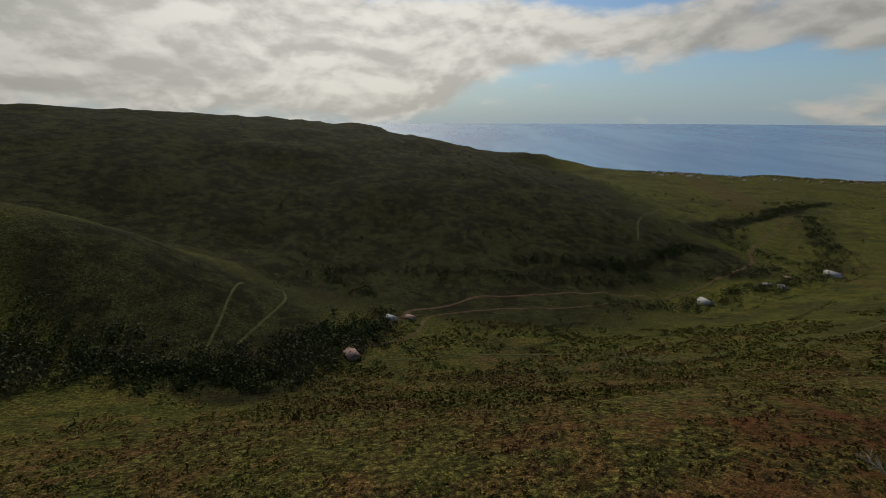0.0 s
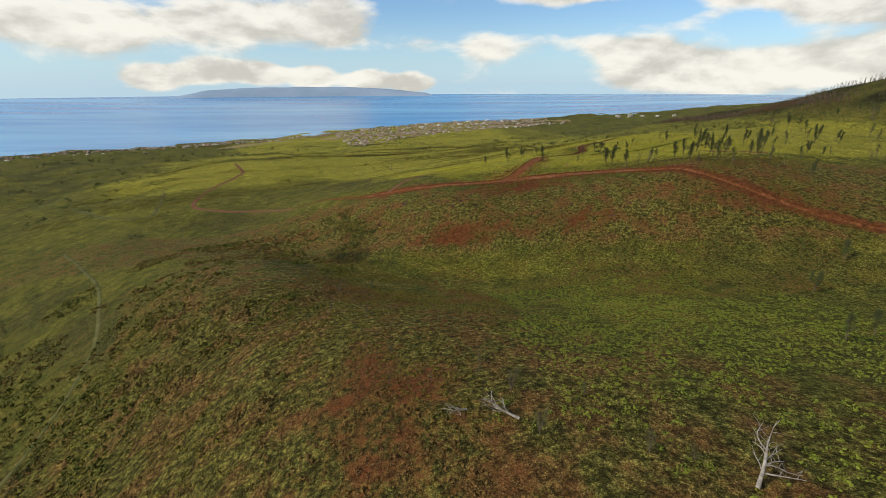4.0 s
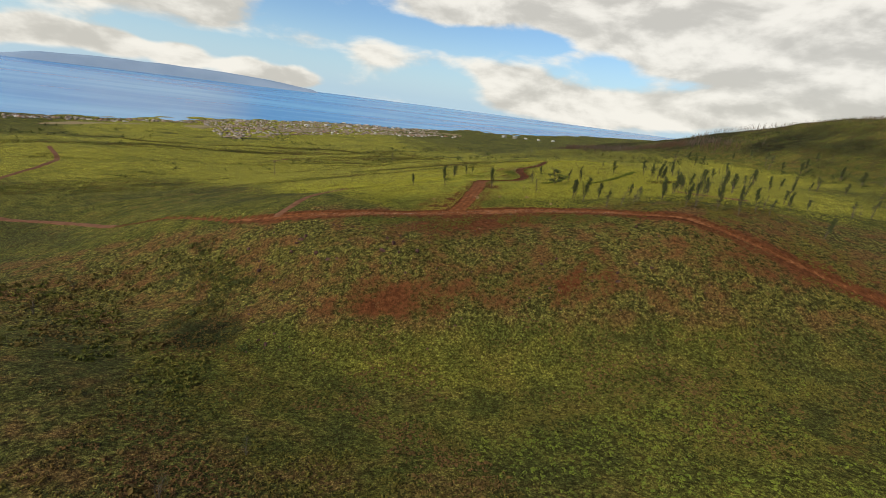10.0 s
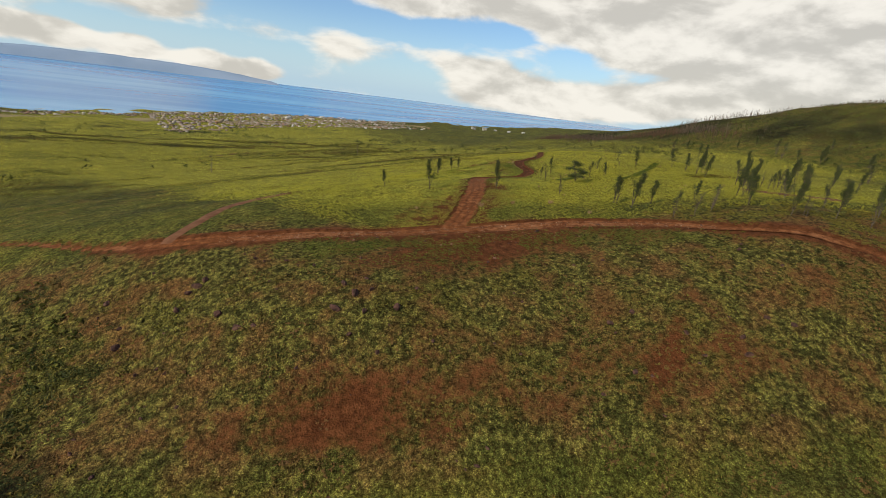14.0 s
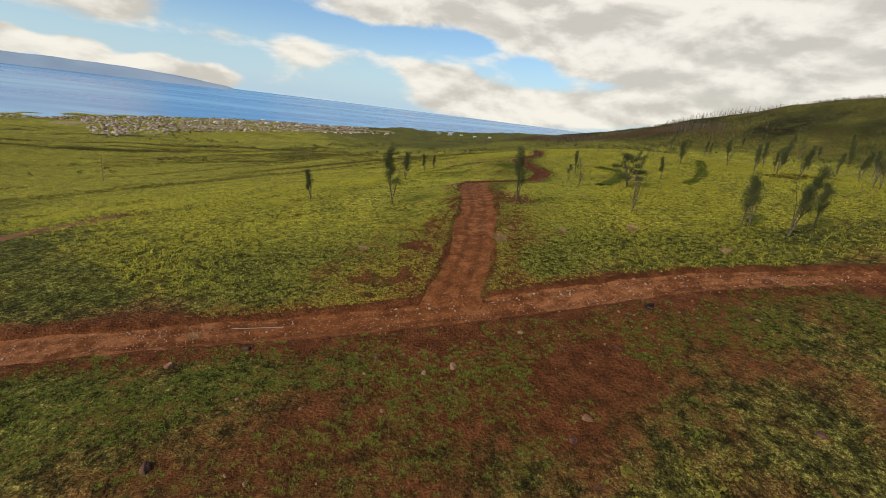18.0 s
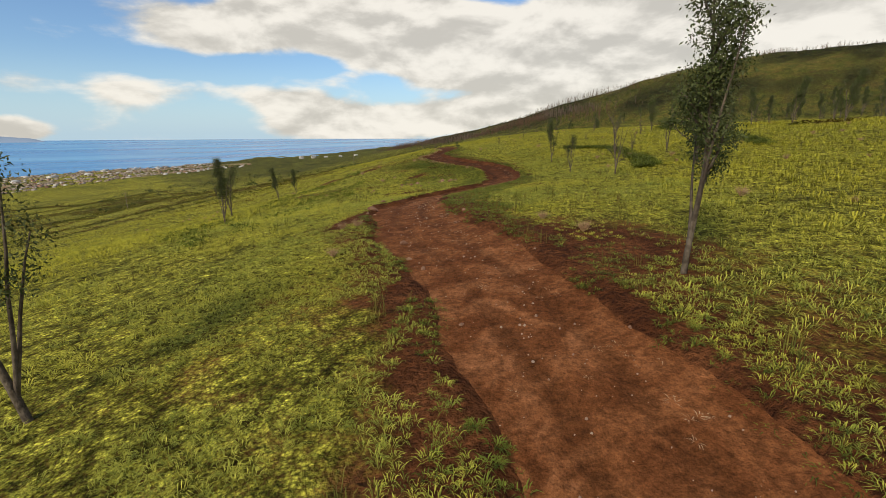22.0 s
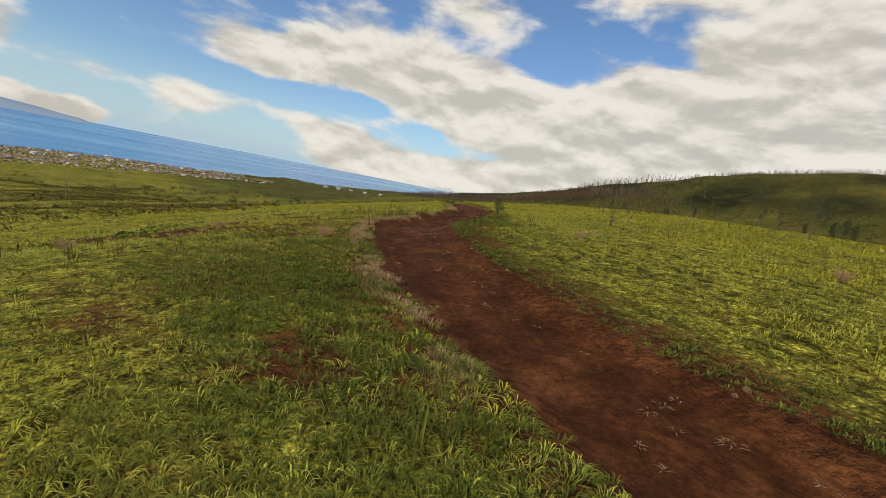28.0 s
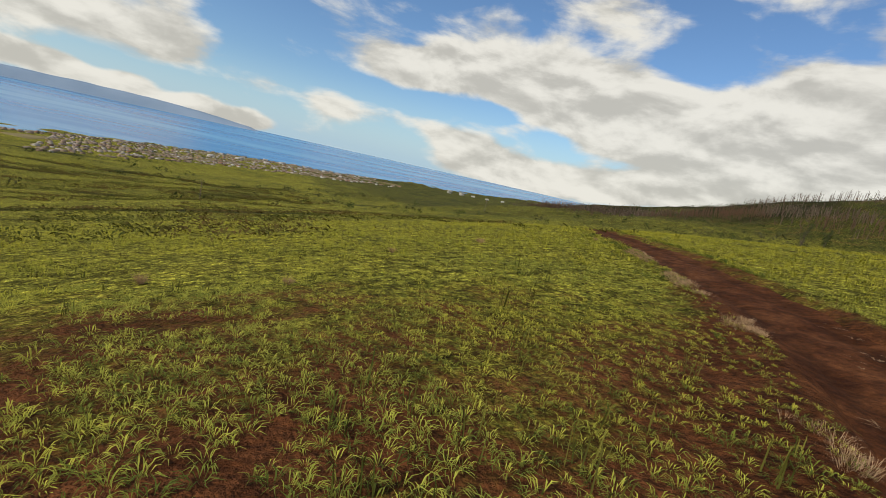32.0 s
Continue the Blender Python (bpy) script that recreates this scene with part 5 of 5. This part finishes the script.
# ---- shrubs and dead wood ----
def dry_bush(seed, label):
    """A leafless ball of thin bleached twigs."""
    g = np.random.default_rng(seed)
    pieces = []
    for _ in range(95):
        a, up = g.uniform(0, 6.28), g.uniform(0.8, 2.4)
        twig = wander(g, (g.normal(0, 0.05), g.normal(0, 0.05), -0.05), (math.cos(a), math.sin(a), up), g.uniform(0.5, 1.0), 4, 0.14)
        pieces.append(tube(twig, np.linspace(0.008, 0.003, 5), 3))
        pieces.append(tube(wander(g, twig[2], (math.cos(a + 1), math.sin(a + 1), up), 0.35, 2, 0.1), [0.004, 0.0035, 0.002], 3))
    co, f = join(pieces)
    return tagged(new("dry_bush", make_mesh("dry_bush", co, f, True, STRAW)), label, "bush", "dry bushes")


bush = dry_bush(70, "dry leafless bush of pale twigs in the grass")
for k, (x, y, s) in enumerate([(15.2, 205.4, 1.75), (0.7, 210, 1.1), (23.5, 205, 1.3), (33.3, 203.4, 1.5), (-15.3, 200.2, 1.0), (38, 194, 1.2), (24.4, 234.9, 0.7), (28.4, 223.0, 0.7), (18.5, 208.5, 0.6), (58, 259, 0.6), (80, 262.6, 0.9), (20.4, 230.6, 0.6), (29.6, 226.0, 0.6)]):
    placed(bush, x, y, s, 63 * k)
g = np.random.default_rng(71)
for k in range(60):
    x, y = g.uniform(20, 130), g.uniform(205, 320)
    if track_distance(np.array([x]), np.array([y]))[0][0] > 1.5:
        placed(bush, x, y, g.uniform(0.4, 0.8), g.uniform(0, 360))
bpy.data.objects.remove(bush)

sapling = gum_tree(81, 1.75, 0.35, 0.55, 5, "small sapling with leaf clusters beside the track", True, 8)
bare = gum_tree(82, 2.1, 0.12, 0.9, 0, "leafless grey shrub standing in the grass", False, 12)
for proto, places in ((sapling, [(78.7, 281.9, 1.0, 20)]), (bare, [(86.8, 277.7, 1.0, 0), (109.9, 288.9, 1.1, 90), (105, 289.6, 0.8, 30), (121, 300, 0.9, 10), (134.9, 303, 1.2, 50), (95, 262, 0.8, 40)])):
    for x, y, s, a in places:
        placed(proto, x, y, s, a)
    for o in list(proto.children_recursive) + [proto]:
        bpy.data.objects.remove(o)


def fallen_tree(x, y, turn, size, label, rise=0.3):
    """A bleached dead tree lying with its limbs spread."""
    g = np.random.default_rng(int(abs(x * 10)))
    pieces = []
    trunk = wander(g, (0, 0, 0.15), (1, 0, rise), 3.2, 5, 0.06)
    pieces.append(tube(trunk, np.linspace(0.2, 0.1, 6), 7))
    for k in range(9):
        limb = wander(g, trunk[2 + k % 4], (0.8, g.normal(0, 0.7), abs(g.normal(0.3, 0.4))), g.uniform(1.6, 3.4), 5, 0.14)
        pieces.append(tube(limb, np.linspace(0.08, 0.02, 6), 5))
        for j in (2, 3, 4):
            pieces.append(tube(wander(g, limb[j], (0.7, g.normal(0, 0.8), abs(g.normal(0.3, 0.4))), g.uniform(0.6, 1.5), 3, 0.15), np.linspace(0.03, 0.01, 4), 4))
    co, f = join(pieces)
    ob = new("dead_tree", make_mesh("dead_tree", co, f, True, DEADWOOD))
    ob.matrix_basis = pose(x, y, float(ground_z(x, y)), 0, 0, turn) @ Matrix.Diagonal((size, size, size, 1))
    return tagged(ob, label, "dead tree")


fallen_tree(-28.5, 33.0, 150, 0.95, "bleached fallen tree with spread limbs on red earth")
fallen_tree(-10.5, 20.5, 40, 1.05, "pale dead tree leaning over the scrub", 0.9)
fallen_tree(-34, 36.5, 200, 0.6, "broken grey branches beside the fallen tree")

# logs and a pale pole by the cross track
LOG = shader("brown_weathered_wood", two_tone((0.10, 0.05, 0.032), (0.20, 0.115, 0.075), 4.0, (0.06, 0.03, 0.02), 1.5), 0.9, 0.4, 10.0)
log_pile = new("log_pile")
tagged(log_pile, "small pile of dark weathered logs on bare earth", "log pile")
for k in range(7):
    co, f = tube([(-0.9 + 0.05 * k, 0.17 * (k % 4) - 0.25, 0.1 + 0.15 * (k // 4)), (0.95 - 0.06 * k, 0.16 * (k % 4) - 0.22, 0.1 + 0.15 * (k // 4))], [0.07, 0.05], 9)
    n = len(co)
    part("log", make_mesh("log", co, [f, np.array([list(range(9))]), np.array([list(range(9, 18))])], False, LOG), log_pile)
log_pile.matrix_basis = pose(21.1, 189.4, float(ground_z(21.1, 189.4)), 0, 0, 35)
co, f = tube([(-12.6, 200.6, float(height(-12.6, 200.6)) - 0.14), (-8.8, 199.3, float(height(-8.8, 199.3)) - 0.14)], [0.018, 0.015], 8)
tagged(new("pole", make_mesh("pole", co, f, True, shader("white_pipe", two_tone((0.30, 0.27, 0.24), (0.42, 0.38, 0.34), 2.0), 0.6))), "pale pipe lying on the dirt track", "pipe")

# ---- thickets ----
def thicket(name, x, y, radius, leaves, leaf, material, label, seed, category="thicket"):
    g = np.random.default_rng(seed)
    z = ground_z(x, y)
    co, fs, n = [], [], 0
    for a, b, c, r in zip(x, y, z, radius):
        centres = [(a + g.normal(0, r * 0.4), b + g.normal(0, r * 0.4), c + r * g.uniform(0.25, 0.75)) for _ in range(4)]
        p, f = leaf_cloud(g, centres, r * 0.5, leaves // 4, leaf * r)
        co.append(p)
        fs.append(f + n)
        n += len(p)
    ob = new(name, make_mesh(name, np.vstack(co), np.vstack(fs), False, material))
    return tagged(ob, label, category, kind="stuff")


g = np.random.default_rng(90)
x, y = near_line([(-84, -120), (-105, -60), (-119, -56), (-131, -50), (-142, -44), (-162, -39)], 520, 17, 91)
thicket("streamside_bushes", x, y, g.uniform(1.5, 4.2, len(x)), 70, 0.28, THICKET, "dense green bushes filling the stream bed", 92, "bushes")
x, y = near_line([(-201, -48), (-232, -80), (-243, -36), (-252, 21), (-256, 50), (-268, 90), (-290, 118)], 260, 10, 93)
thicket("foothill_bushes", x, y, g.uniform(1.2, 3.2, len(x)), 60, 0.28, THICKET, "dark bushes along the foot of the valley wall", 94, "bushes")
for k, pts in enumerate(([(-127, -30), (-143, 10), (-150, 45), (-158, 85), (-180, 130), (-215, 175)], [(-150, 20), (-165, 40), (-172, 75), (-185, 100)], [(-165, 40), (-182, 34), (-190, 50)], [(-205, 110), (-225, 150), (-262, 205), (-300, 262)], [(-120, 79), (-116, 20), (-108, -20)])):
    x, y = near_line(pts, 150, 1.8, 150 + k)
    thicket("hedge", x, y, g.uniform(0.5, 1.3, len(x)), 30, 0.3, THICKET, "low dark hedge line across the valley pasture", 160 + k, "hedge")
x, y = near_line([(-218, 60), (-240, 130), (-272, 190), (-312, 248), (-370, 290), (-440, 330), (-530, 380)], 330, 15, 170)
thicket("streamside_trees", x, y, g.uniform(1.8, 4.6, len(x)), 70, 0.24, THICKET, "dark trees crowding the lower stream", 171, "trees")
x, y = near_line([(-291, 146), (-312, 204), (-334, 255), (-376, 222), (-471, 262), (-560, 350), (-660, 462)], 240, 17, 95)
thicket("valley_trees", x, y, g.uniform(1.8, 4.5, len(x)), 60, 0.28, THICKET, "dark trees round the valley houses", 96, "trees")
for k, scarp in enumerate(SCARPS):
    x, y = near_line(scarp, 240, 9, 172 + k)
    thicket("bank_bushes", x, y, g.uniform(1.6, 4.2, len(x)), 60, 0.28, THICKET, "dark bushes on the steep stream bank", 174 + k, "bushes")
x, y = g.uniform(-700, 700, 2600), g.uniform(-150, 1100, 2600)
keep = (fbm(x, y, 120.0, 97, 3) > 0.02) & (np.hypot(x - 50, y - 250) > 260) & (x < 320)
x, y = x[keep], y[keep]
thicket("scattered_shrubs", x, y, g.uniform(0.7, 2.2, len(x)) * (1 + np.hypot(x, y) / 700), 20, 0.45, THICKET, "scattered dark shrubs over the open slopes", 98, "shrubs")
x, y = near_line([(-57, 153), (-64, 160), (-70, 168), (-72, 176), (-60, 186), (-66, 190), (-75, 200), (-70, 215)], 240, 7, 99)
thicket("gulch_shrubs", x, y, g.uniform(0.5, 1.6, len(x)), 60, 0.22, THICKET, "dark low shrubs among rocks in the gulch", 100, "shrubs")
a, r = np.radians(g.uniform(46, 102, 3400)), g.uniform(235, 480, 3400)
x, y = 60 + r * np.sin(a), 250 + r * np.cos(a)
keep = fbm(x, y, 50.0, 103, 3) > -0.05
thicket("hill_shrubs", x[keep], y[keep], g.uniform(0.6, 2.2, keep.sum()), 24, 0.35, THICKET, "green shrubs regrowing on the burnt hill", 104, "shrubs")

# ---- buildings ----
WALLS = [shader("white_wall", two_tone((0.50, 0.48, 0.44), (0.66, 0.63, 0.58), 0.3), 0.8), shader("tan_wall", two_tone((0.24, 0.18, 0.13), (0.32, 0.25, 0.19), 0.3), 0.85)]
ROOFS = [shader("pale_metal_roof", two_tone((0.42, 0.40, 0.38), (0.62, 0.59, 0.55), 0.5), 0.6), shader("rust_roof", two_tone((0.34, 0.15, 0.09), (0.42, 0.2, 0.13), 0.5), 0.8),
         shader("brown_roof", two_tone((0.22, 0.15, 0.12), (0.3, 0.22, 0.17), 0.5), 0.85), shader("pink_roof", two_tone((0.42, 0.26, 0.2), (0.5, 0.33, 0.26), 0.5), 0.8)]
PANE = shader("dark_glass", lambda t, co: (0.03, 0.04, 0.05), 0.15)


def box(x0, y0, z0, x1, y1, z1):
    c = np.array([(a, b, c) for c in (z0, z1) for b in (y0, y1) for a in (x0, x1)], float)
    return c, quads


def house(w, d, h, wall, roof, label, group):
    """A one-storey gabled house with eaves, windows and a door."""
    root = new("house")
    tagged(root, label, "house", group)
    part("wall", make_mesh("wall", *box(-w / 2, -d / 2, -1.5, w / 2, d / 2, h), False, WALLS[wall]), root)
    e, rise = 0.5, d * 0.22
    co = np.array([(-w / 2 - e, -d / 2 - e, h - 0.1), (w / 2 + e, -d / 2 - e, h - 0.1), (w / 2 + e, 0, h + rise), (-w / 2 - e, 0, h + rise), (-w / 2 - e, d / 2 + e, h - 0.1), (w / 2 + e, d / 2 + e, h - 0.1)])
    top = np.vstack([co, co + (0, 0, 0.18)])
    fs = [np.array([(6, 7, 8, 9), (9, 8, 11, 10), (0, 3, 2, 1), (3, 4, 5, 2), (0, 1, 7, 6), (4, 10, 11, 5), (0, 6, 9, 3), (3, 9, 10, 4), (1, 2, 8, 7), (2, 5, 11, 8)])]
    part("roof", make_mesh("roof", top, fs, False, ROOFS[roof]), root)
    for s in (-1, 1):
        for k in (-0.3, 0.3):
            x, y = w * k, s * d / 2
            window = part("window", make_mesh("window", *box(x - 0.8, y - 0.05, 0.9, x + 0.8, y + 0.05, 2.2), False, WALLS[0]), root)
            part("pane", make_mesh("pane", *box(x - 0.68, y - 0.07, 1.02, x + 0.68, y + 0.07, 2.08), False, PANE), window, "dark window pane")
            part("sill", make_mesh("sill", *box(x - 0.9, y - 0.12, 0.82, x + 0.9, y + 0.12, 0.9), False, ROOFS[2]), window)
    door = part("door", make_mesh("door", *box(-0.5, -d / 2 - 0.07, 0, 0.5, -d / 2 + 0.05, 2.05), False, ROOFS[2]), root)
    part("handle", make_mesh("handle", *box(0.32, -d / 2 - 0.13, 0.98, 0.44, -d / 2 - 0.07, 1.02), False, PANE), door)
    return root


HOUSES = [house(11, 7.5, 2.8, 0, 0, "white house with a pale metal roof", "valley houses"), house(10, 7, 2.8, 1, 3, "tan house with a faded pink roof", "valley houses"), house(15, 9, 4, 0, 0, "long pale barn with a metal roof", "valley houses")]
for kind, x, y, turn, s in ((1, -128, -38.5, 35, 0.75), (0, -173, -34, 50, 0.6), (1, -178, -26.5, 60, 0.6), (0, -244, 131, 20, 0.95), (0, -267, 187, 10, 0.7), (0, -278, 184, 80, 0.55), (2, -302, 241, 25, 0.85), (1, -290, 205, 35, 0.55)):
    placed(HOUSES[kind], x, y, s * 0.68, turn)
for proto in HOUSES:
    for o in list(proto.children_recursive) + [proto]:
        bpy.data.objects.remove(o)


def town_block(w, d, h, wall, roof, label):
    """A far house or store: walls and a low hipped roof."""
    root = new("building")
    tagged(root, label, "building", "town buildings")
    part("wall", make_mesh("wall", *box(-w / 2, -d / 2, -4, w / 2, d / 2, h), False, WALLS[wall]), root)
    e, i = 0.8, min(w, d) * 0.32
    co = np.array([(-w / 2 - e, -d / 2 - e, h), (w / 2 + e, -d / 2 - e, h), (w / 2 + e, d / 2 + e, h), (-w / 2 - e, d / 2 + e, h), (-w / 2 + i, -d / 2 + i, h + d * 0.2), (w / 2 - i, -d / 2 + i, h + d * 0.2), (w / 2 - i, d / 2 - i, h + d * 0.2), (-w / 2 + i, d / 2 - i, h + d * 0.2)])
    part("roof", make_mesh("roof", co, np.array([(0, 1, 5, 4), (1, 2, 6, 5), (2, 3, 7, 6), (3, 0, 4, 7), (4, 5, 6, 7), (0, 3, 2, 1)]), False, ROOFS[roof]), root)
    return root


TOWN = [town_block(13, 9, 4, 0, 0, "small white town building with a pale roof"), town_block(13, 10, 4, 1, 1, "small tan town house with a rust roof"), town_block(12, 9, 4, 0, 2, "white town house with a brown roof"),
        town_block(34, 18, 7, 0, 0, "large white store building in the town"), town_block(12, 9, 4, 1, 3, "town house with a pink roof")]
g = np.random.default_rng(110)
SHORE = np.array([p[:2] for p in LINES["shore"]], float)


def by_azimuth(a, back):
    """A place back metres inland of the shore on a heading from the track."""
    s = np.degrees(np.arctan2(SHORE[:, 0] - 30, SHORE[:, 1] - 200))
    r = np.hypot(SHORE[:, 0] - 30, SHORE[:, 1] - 200)
    d = np.interp(a, s, r) - back
    return 30 + d * math.sin(radians(a)), 200 + d * math.cos(radians(a))


for k in range(300):
    if k < 170:
        x, y = by_azimuth(g.uniform(-10, 15), 40 + 640 * g.uniform() ** 1.1)
        kind = int(g.choice([0, 1, 2, 2, 4, 0]))
    elif k < 240:
        x, y = by_azimuth(g.uniform(-38, -5), 25 + 90 * g.uniform())
        kind = int(g.choice([0, 1, 2, 2]))
    elif k < 285:
        x, y = by_azimuth(g.uniform(10, 19), 560 + 190 * g.uniform())
        kind = int(g.choice([1, 4, 2, 0]))
    else:
        x, y = by_azimuth(g.uniform(-4, 12), 60 + 300 * g.uniform())
        kind = 3
    placed(TOWN[kind], x, y, g.uniform(0.32, 0.62), 30 * round(g.uniform(0, 3)) + g.normal(0, 5))
for k in range(40):
    x, y = by_azimuth(g.uniform(-80, -36), 60 + 180 * g.uniform())
    placed(TOWN[int(g.choice([0, 1, 2, 4]))], x, y, g.uniform(0.4, 0.6), g.uniform(0, 90))
for proto in TOWN:
    for o in list(proto.children_recursive) + [proto]:
        bpy.data.objects.remove(o)
HOTEL = [(843, 1950, 0), (890, 1936, 0), (934, 1918, 1), (985, 1890, 1), (1040, 1860, 1)]
for x, y, low in HOTEL:
    root = new("hotel")
    tagged(root, "long white hotel block above the shore", "hotel", "hotel blocks")
    w, h = (40, 20) if not low else (26, 11)
    part("wall", make_mesh("wall", *box(-w / 2, -9, -12, w / 2, 9, h), False, WALLS[0]), root)
    part("roof", make_mesh("roof", *box(-w / 2 - 0.6, -9.6, h, w / 2 + 0.6, 9.6, h + 1.2), False, ROOFS[0]), root)
    for floor in range(h // 4):
        part("window", make_mesh("window", *box(-w / 2 + 1, -9.3, 1.2 + floor * 4, w / 2 - 1, -8.9, 3.0 + floor * 4), False, PANE), root)
    root.matrix_basis = pose(x, y, float(ground_z(x, y)), 0, 0, -25) @ Matrix.Diagonal((0.5, 0.5, 0.5, 1))
co = [by_azimuth(a, b) for a, b in zip(g.uniform(-85, 13, 900), 15 + 130 * g.uniform(0, 1, 900))] + [by_azimuth(a, b) for a, b in zip(g.uniform(-8, 19, 700), 60 + 700 * g.uniform(0, 1, 700))]
x, y = np.array(co).T
thicket("town_trees", x, y, g.uniform(1.4, 3.8, len(x)), 24, 0.5, THICKET, "dark palms and trees along the shore town", 112, "trees")

# the town's small houses, too many to count
g = np.random.default_rng(120)
HOUSE_MIX = shader("mixed_house_paint", per_piece((0.40, 0.36, 0.31), (0.15, 0.085, 0.06), (0.27, 0.20, 0.14), 0.012), 0.8)
pieces = []
for k in range(1500):
    a = g.uniform(-14, 16)
    x, y = by_azimuth(a, 45 + 640 * g.uniform()) if k < 1150 else by_azimuth(g.uniform(-60, -8), 30 + 110 * g.uniform())
    z, s, turn = float(ground_z(x, y)), g.uniform(0.7, 1.2), radians(30 * round(g.uniform(0, 3)))
    w, d, h = 3.1 * s, 2.4 * s, 1.8 * s
    p = np.array([(-w, -d, -2), (w, -d, -2), (w, d, -2), (-w, d, -2), (-w, -d, h), (w, -d, h), (w, d, h), (-w, d, h), (-w * 0.5, 0, h * 1.6), (w * 0.5, 0, h * 1.6)])
    q = p.copy()
    q[:, 0], q[:, 1] = p[:, 0] * math.cos(turn) - p[:, 1] * math.sin(turn), p[:, 0] * math.sin(turn) + p[:, 1] * math.cos(turn)
    pieces.append((q + (x, y, z), np.array([(0, 1, 5, 4), (1, 2, 6, 5), (2, 3, 7, 6), (3, 0, 4, 7), (4, 5, 9, 8), (6, 7, 8, 9), (5, 6, 9, 9), (7, 4, 8, 8)])))
quads_only = [(c, f[:6]) for c, f in pieces]
co, f = join(quads_only)
n = np.arange(len(pieces))[:, None] * 10
ends = np.concatenate([n + np.array([5, 6, 9]), n + np.array([7, 4, 8])])
tagged(new("town_houses", make_mesh("town_houses", co, [f, ends], False, HOUSE_MIX)), "small mixed-colour houses crowding the shore town", "houses", kind="stuff")
TAN = shader("dry_tan_field", two_tone((0.20, 0.16, 0.075), (0.28, 0.22, 0.11), 0.02, (0.24, 0.15, 0.08), 0.01), 0.95)
for k, (a0, a1, back, half) in enumerate(((-6, 2, 470, 60), (4, 12, 330, 70), (6, 15, 620, 46), (-16, -9, 300, 34), (13, 19, 420, 40), (-30, -20, 200, 24), (-4, 9, 170, 60))):
    line = np.array([by_azimuth(a, back) for a in np.linspace(a0, a1, 24)])
    tang = np.gradient(line, axis=0)
    tang /= np.linalg.norm(tang, axis=1, keepdims=True)
    p = line[:, None, :] + np.stack([-tang[:, 1], tang[:, 0]], 1)[:, None, :] * (np.linspace(-1, 1, 7)[None, :, None] * half)
    x, y = p[..., 0], p[..., 1]
    z = ground_z(x, y) + 0.8
    z[[0, -1], :] -= 3.0
    z[:, [0, -1]] -= 3.0
    tagged(new(f"field_{k + 1}", make_mesh("field", np.stack([x, y, z], -1).reshape(-1, 3), grid_faces(7, 24), True, TAN)), "dry tan field beside the shore town", "field", kind="structure")

# ---- utility poles on the lower slope ----
WOOD = shader("pole_wood", two_tone((0.16, 0.12, 0.09), (0.24, 0.19, 0.15), 2.0), 0.9)
for x, y in ((54.6, 544.6), (250, 600), (-60, 420)):
    root = new("utility_pole")
    tagged(root, "tall wooden utility pole with a crossarm", "utility pole", "utility poles")
    part("pole", make_mesh("pole", *tube([(0, 0, -1), (0, 0, 11)], [0.2, 0.14], 8), True, WOOD), root)
    part("crossarm", make_mesh("crossarm", *box(-1.3, -0.09, 10.0, 1.3, 0.09, 10.2), False, WOOD), root)
    root.matrix_basis = pose(x, y, float(ground_z(x, y)), 0, 0, 30)
